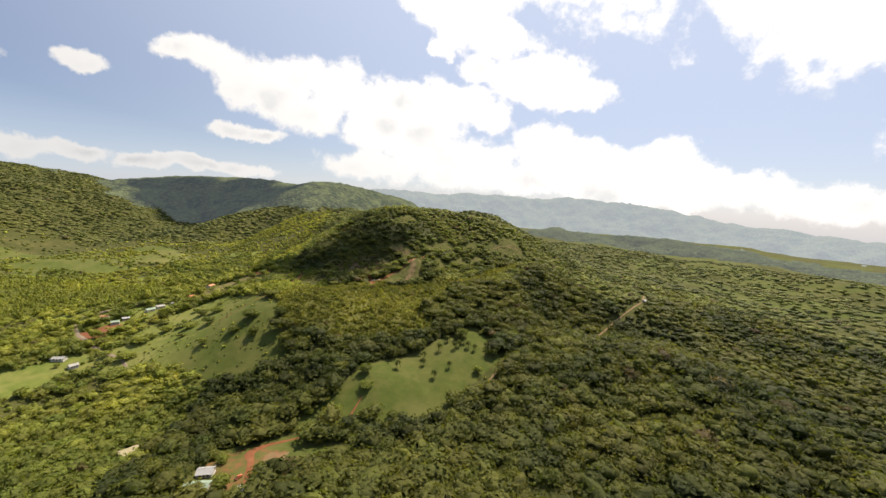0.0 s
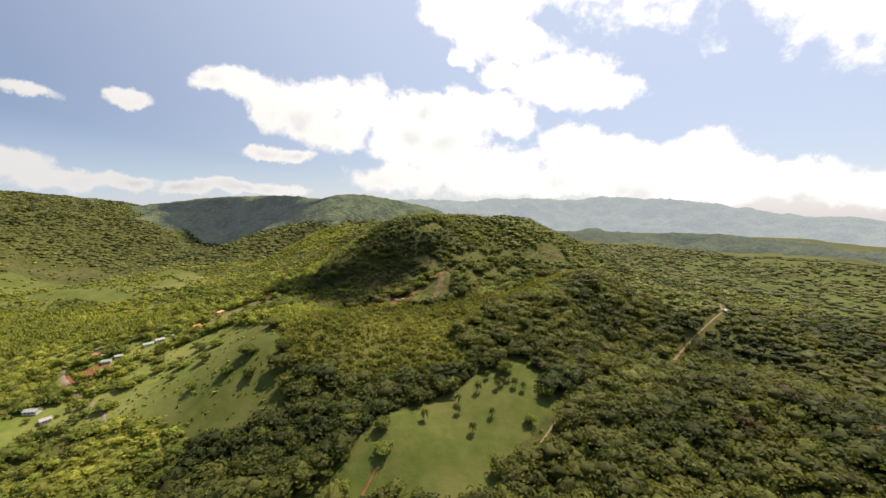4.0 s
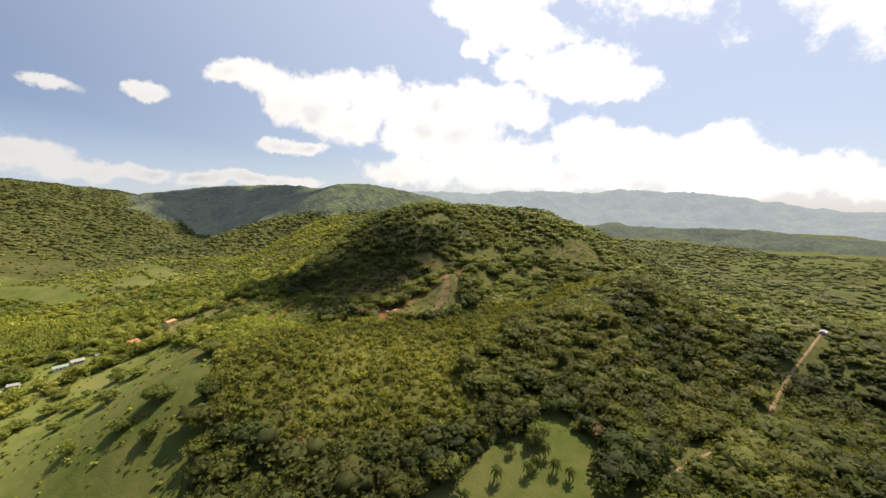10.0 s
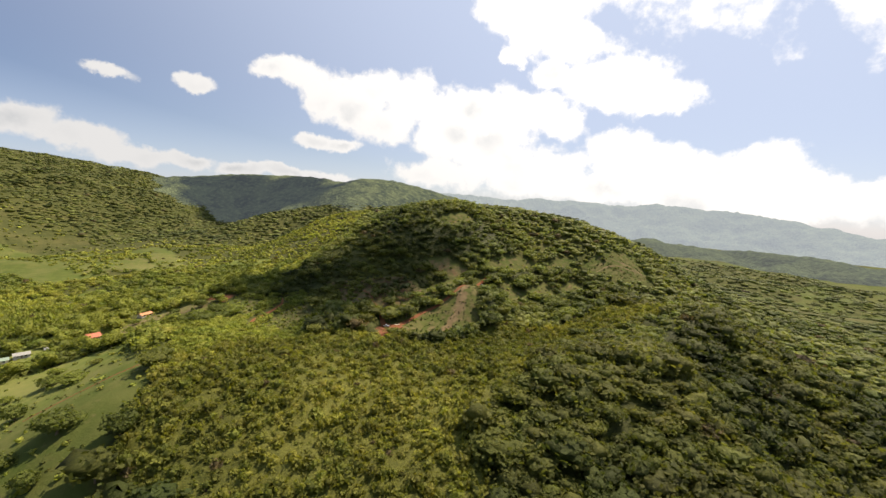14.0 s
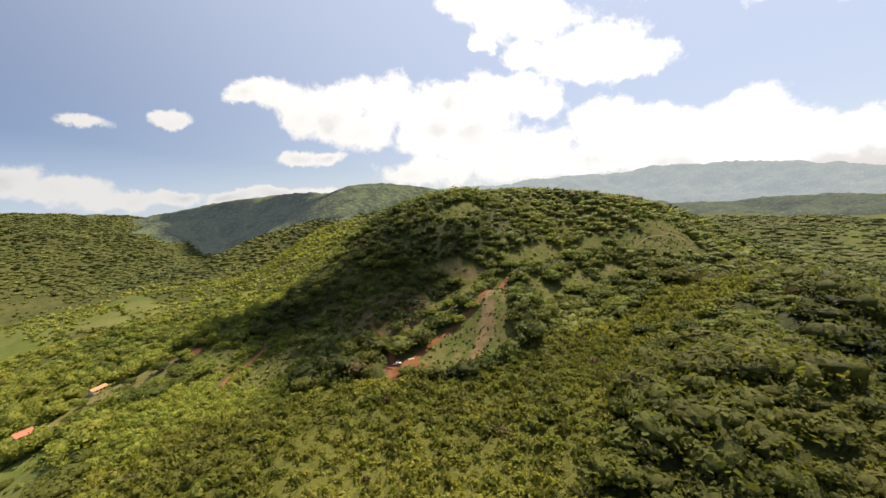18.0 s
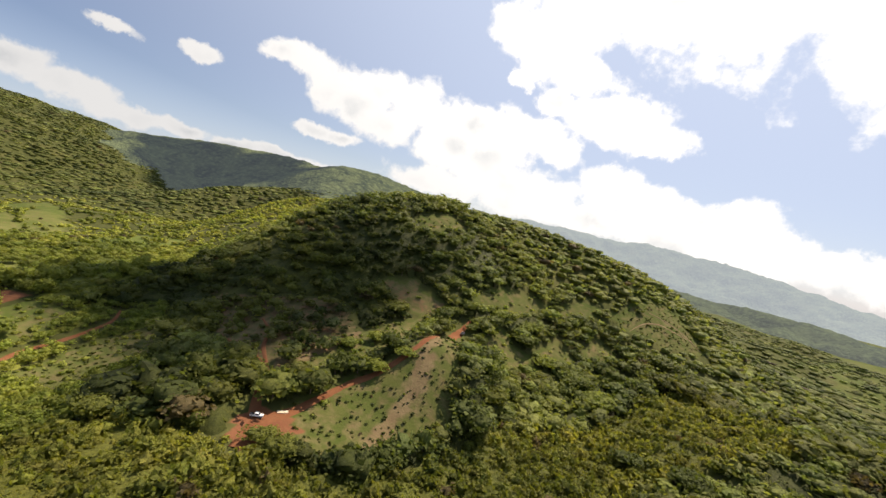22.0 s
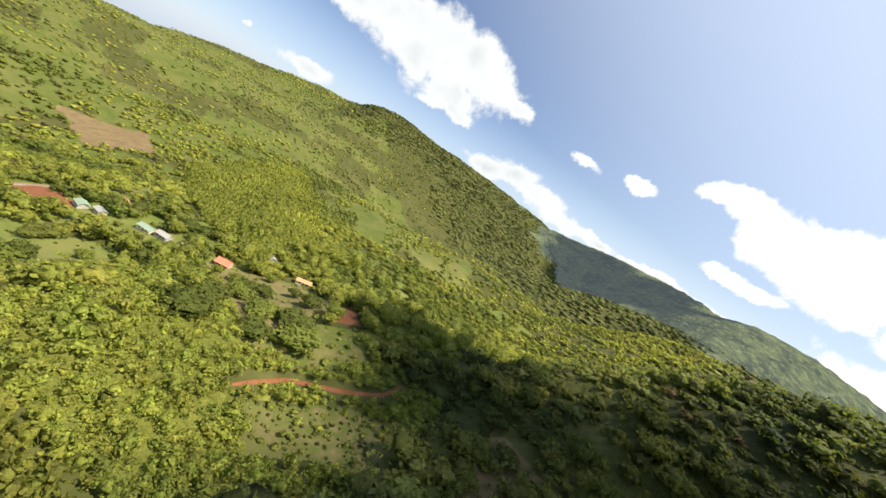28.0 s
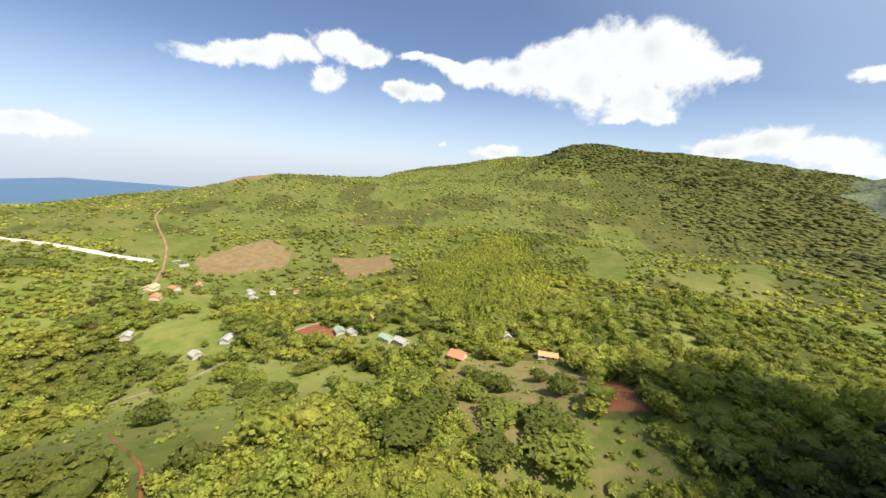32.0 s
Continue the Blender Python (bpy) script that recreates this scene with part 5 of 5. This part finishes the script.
house(-398, 459, 35, 8, 6, 2.6, "green", "white", "white house with a pale green roof beside red soil")
house(-424, 474, 20, 8, 5, 2.5, "rust", "grey", "grey house with a rusty roof among trees")
# the village by the airstrip
house(-482, 229, 15, 13, 9, 3.2, "straw", "cream", "large cream house with a straw-coloured roof", True)
house(-456, 257, 30, 11, 8, 2.8, "rust", "pink", "pink house with a rusty roof beside the ball field")
house(-500, 238, 75, 9, 7, 2.8, "rust", "white", "white village house with a brown rusty roof")
house(-545, 228, 10, 9, 6, 2.6, "rust", "grey", "grey village house with a rusty sheet roof")
house(-512, 320, 40, 8, 9, 2.6, "pale", "white", "white village house with a pale roof at the field's end")
house(-534, 300, 10, 8, 6, 2.6, "tin", "white", "white village house with a bright zinc roof")
house(-562, 312, 35, 8, 6, 2.6, "tin", "cream", "cream village house with a zinc roof among trees")
house(-553, 290, 70, 7, 6, 2.6, "pale", "white", "small white village house with a pale roof")
house(-575, 335, 20, 7, 6, 2.6, "rust", "cream", "cream village house with a rusty roof among trees")
# the farm near the start
house(-215, 253, 50, 11, 8, 3.0, "straw", "cream", "farmhouse with a pale straw-coloured roof among trees")
house(-143, 226, 12, 9, 7, 3.0, "tin", "white", "white farm building with a large zinc roof")
house(-138, 209, 8, 14, 9, 3.2, "green", "white", "long farm building with a pale green roof")
house(-112, 206, 80, 6, 5, 2.6, "tin", "grey", "grey shed with a zinc roof beside the farm road")
# lone houses
house(-384, 300, 30, 8, 6, 2.6, "pale", "white", "white house with a pale roof by the green field")
house(-388, 378, 10, 11, 6, 2.6, "tin", "grey", "grey shed with a zinc roof under trees")
house(-366, 370, 60, 7, 6, 2.6, "pale", "white", "small bright house among the trees")
house(-396, 578, 20, 8, 6, 2.6, "pale", "white", "white house with a pale roof in the valley woods")
house(334, 612, 40, 7, 5, 2.4, "tin", "grey", "grey zinc-roofed house where the forest road ends")


def walled_yard(x, y, turn, long, deep):
    root = empty("walled_yard", "white walled rectangular yard beside the airstrip", "wall")
    root.matrix_basis = pose(x, y, float(ground(x, y)), 0, 0, turn)
    a, b = long / 2, deep / 2
    for spec in ((-a, -b, -1.5, a, -b + 0.3, 2.6), (-a, b - 0.3, -1.5, a, b, 2.6), (-a, -b + 0.3, -1.5, -a + 0.3, b - 0.3, 2.6), (a - 0.3, -b + 0.3, -1.5, a, b - 0.3, 2.6)):
        part("wall", *boxes(spec), PLASTER["white"], root)
    for k in range(7):
        px = -a + 1.5 + k * (long - 3) / 6
        part("pillar", *boxes((px - 0.2, -b - 0.12, -1.5, px + 0.2, -b, 2.8)), PLASTER["white"], root)


walled_yard(-612, 149, 62, 26, 12)

CAR_PAINT = paint("white_car_paint", (0.80, 0.80, 0.78), 0.3, 0.0, 0.05, 0.6)
DARK_PAINT = paint("dark_car_paint", (0.10, 0.11, 0.13), 0.35, 0.0, 0.1, 0.6)
RUBBER = paint("rubber", (0.02, 0.02, 0.02), 0.9)


def shell(profile, half):
    """A body from a side outline of (x, z), given a width and drawn in towards the top."""
    n = len(profile)
    top = max(p[1] for p in profile)
    vs = [(px, sgn * half * (1 - 0.10 * max(0.0, pz - 0.9) / max(top - 0.9, 0.1)), pz) for sgn in (-1, 1) for px, pz in profile]
    bm = bmesh.new()
    verts = [bm.verts.new(v) for v in vs]
    bm.faces.new(verts[:n][::-1]), bm.faces.new(verts[n:])
    for i in range(n):
        bm.faces.new((verts[i], verts[(i + 1) % n], verts[n + (i + 1) % n], verts[n + i]))
    bmesh.ops.recalc_face_normals(bm, faces=bm.faces)
    bmesh.ops.bevel(bm, geom=list(bm.edges), offset=0.05, segments=2, affect="EDGES")
    return bm


def mesh_part(name, bm, mat, parent, label=""):
    me = bpy.data.meshes.new(name)
    bm.to_mesh(me)
    bm.free()
    me.materials.append(mat)
    ob = new(name, me)
    ob.parent = parent
    return tagged(ob, label) if label else ob


def pickup(x, y, turn, paint_mat, label):
    root = empty("pickup_truck", label, "car", "parked cars")
    root.matrix_basis = pose(x, y, float(ground(x, y)) + 0.35, 0, 0, turn)
    body = mesh_part("body", shell([(-2.5, 0.45), (2.5, 0.45), (2.55, 0.8), (2.45, 1.0), (1.35, 1.08), (-2.5, 1.08)], 0.88), paint_mat, root)
    mesh_part("cab", shell([(-0.75, 1.06), (1.3, 1.06), (0.62, 1.68), (-0.6, 1.7)], 0.80), paint_mat, root)
    part("windscreen", np.array([(1.26, -0.66, 1.14), (1.26, 0.66, 1.14), (0.70, 0.6, 1.64), (0.70, -0.6, 1.64)]) + np.array([0.05, 0, 0.03]), np.array([(0, 1, 2, 3)]), PANE, root)
    part("bed", *boxes((-2.42, -0.78, 1.06, -0.8, 0.78, 1.10)), RUBBER, root)
    for sgn in (-1, 1):
        part("side_window", *boxes((-0.5, sgn * 0.80 - 0.02, 1.2, 0.75, sgn * 0.80 + 0.02, 1.58)), PANE, root)
        part("headlight", *boxes((2.46, sgn * 0.66 - 0.16, 0.74, 2.6, sgn * 0.66 + 0.16, 0.92)), PLASTER["white"], body)
        for wx in (-1.55, 1.6):
            bm = bmesh.new()
            bmesh.ops.create_cone(bm, cap_ends=True, segments=20, radius1=0.38, radius2=0.38, depth=0.26, matrix=pose(wx, sgn * 0.80, 0.38, 90, 0, 0))
            wheel = mesh_part("wheel", bm, RUBBER, root)
            bm = bmesh.new()
            bmesh.ops.create_cone(bm, cap_ends=True, segments=14, radius1=0.21, radius2=0.17, depth=0.05, matrix=pose(wx, sgn * 0.945, 0.38, 90 * sgn, 0, 0))
            mesh_part("rim", bm, ROOF["tin"], wheel)
    return root


pickup(-101, 573, 15, CAR_PAINT, "white pickup truck parked on red earth under trees")
pickup(-33, 690, 75, DARK_PAINT, "dark pickup truck standing at the track's end")
pickup(-120, 222, 70, paint("orange_car_paint", (0.5, 0.13, 0.05), 0.35, 0.0, 0.1, 0.6), "orange pickup truck on the farm road")

# a heap of sawn planks beside the pickup
planks = empty("plank_pile", "pile of pale sawn planks on red earth", "planks")
planks.matrix_basis = pose(-94, 580, float(ground(-94, 580)) + 0.3, 0, 0, 30)
for k in range(9):
    part("plank", *boxes((-2.2 + 0.1 * (k % 3), -0.9 + 0.22 * k, 0.05 * (k % 2), 2.0 + 0.13 * (k % 4), -0.72 + 0.22 * k, 0.05 * (k % 2) + 0.12)), PLASTER["cream"], planks)

# a cloud over the hill, whose shade lies on the slope
def cloud(shade_x, shade_y, height, lumps, label):
    lift = height / math.tan(SUN_HEIGHT)
    cx, cy = shade_x + lift * math.sin(SUN_AZIMUTH), shade_y + lift * math.cos(SUN_AZIMUTH)
    bm = bmesh.new()
    for ox, oy, r in lumps:
        made = bmesh.ops.create_icosphere(bm, subdivisions=3, radius=r, matrix=pose(ox, oy, r * 0.2) @ Matrix.Diagonal((1, 1, 0.6, 1)))
        for v in made["verts"]:
            v.co += v.co.normalized() * r * 0.22 * noise.fractal(v.co * (2.2 / r) + Vector((ox, oy, 0)), 1.0, 2.0, 4)
    me = bpy.data.meshes.new("cloud")
    bm.to_mesh(me)
    bm.free()
    s = Shade("cloud_white")
    me.materials.append(s.surface(s.mix(s.noise(40, 5), (0.78, 0.79, 0.8), (0.9, 0.9, 0.9)), 1.0, spec=0.0))
    ob = new("backdrop_cloud", me)
    ob.matrix_basis = pose(cx, cy, height + 90)
    tagged(ob, label, "cloud", kind="structure")


cloud(-158, 650, 3400, [(10, -10, 33), (-20, 15, 30), (-60, -6, 25), (22, -34, 20), (25, 28, 23), (46, 4, 20), (-85, 16, 24), (-8, -42, 18), (-112, 8, 34), (-106, 34, 32), (-40, 38, 26), (10, 40, 24), (62, 42, 20), (80, 58, 14)], "white fair-weather cloud high over the wooded hill")
cloud(-1010, 1640, 3400, [(0, 0, 150), (-190, 30, 130), (170, -40, 120), (-330, 70, 100), (300, -90, 90), (60, 90, 110)], "broad white cloud high over the northern range")
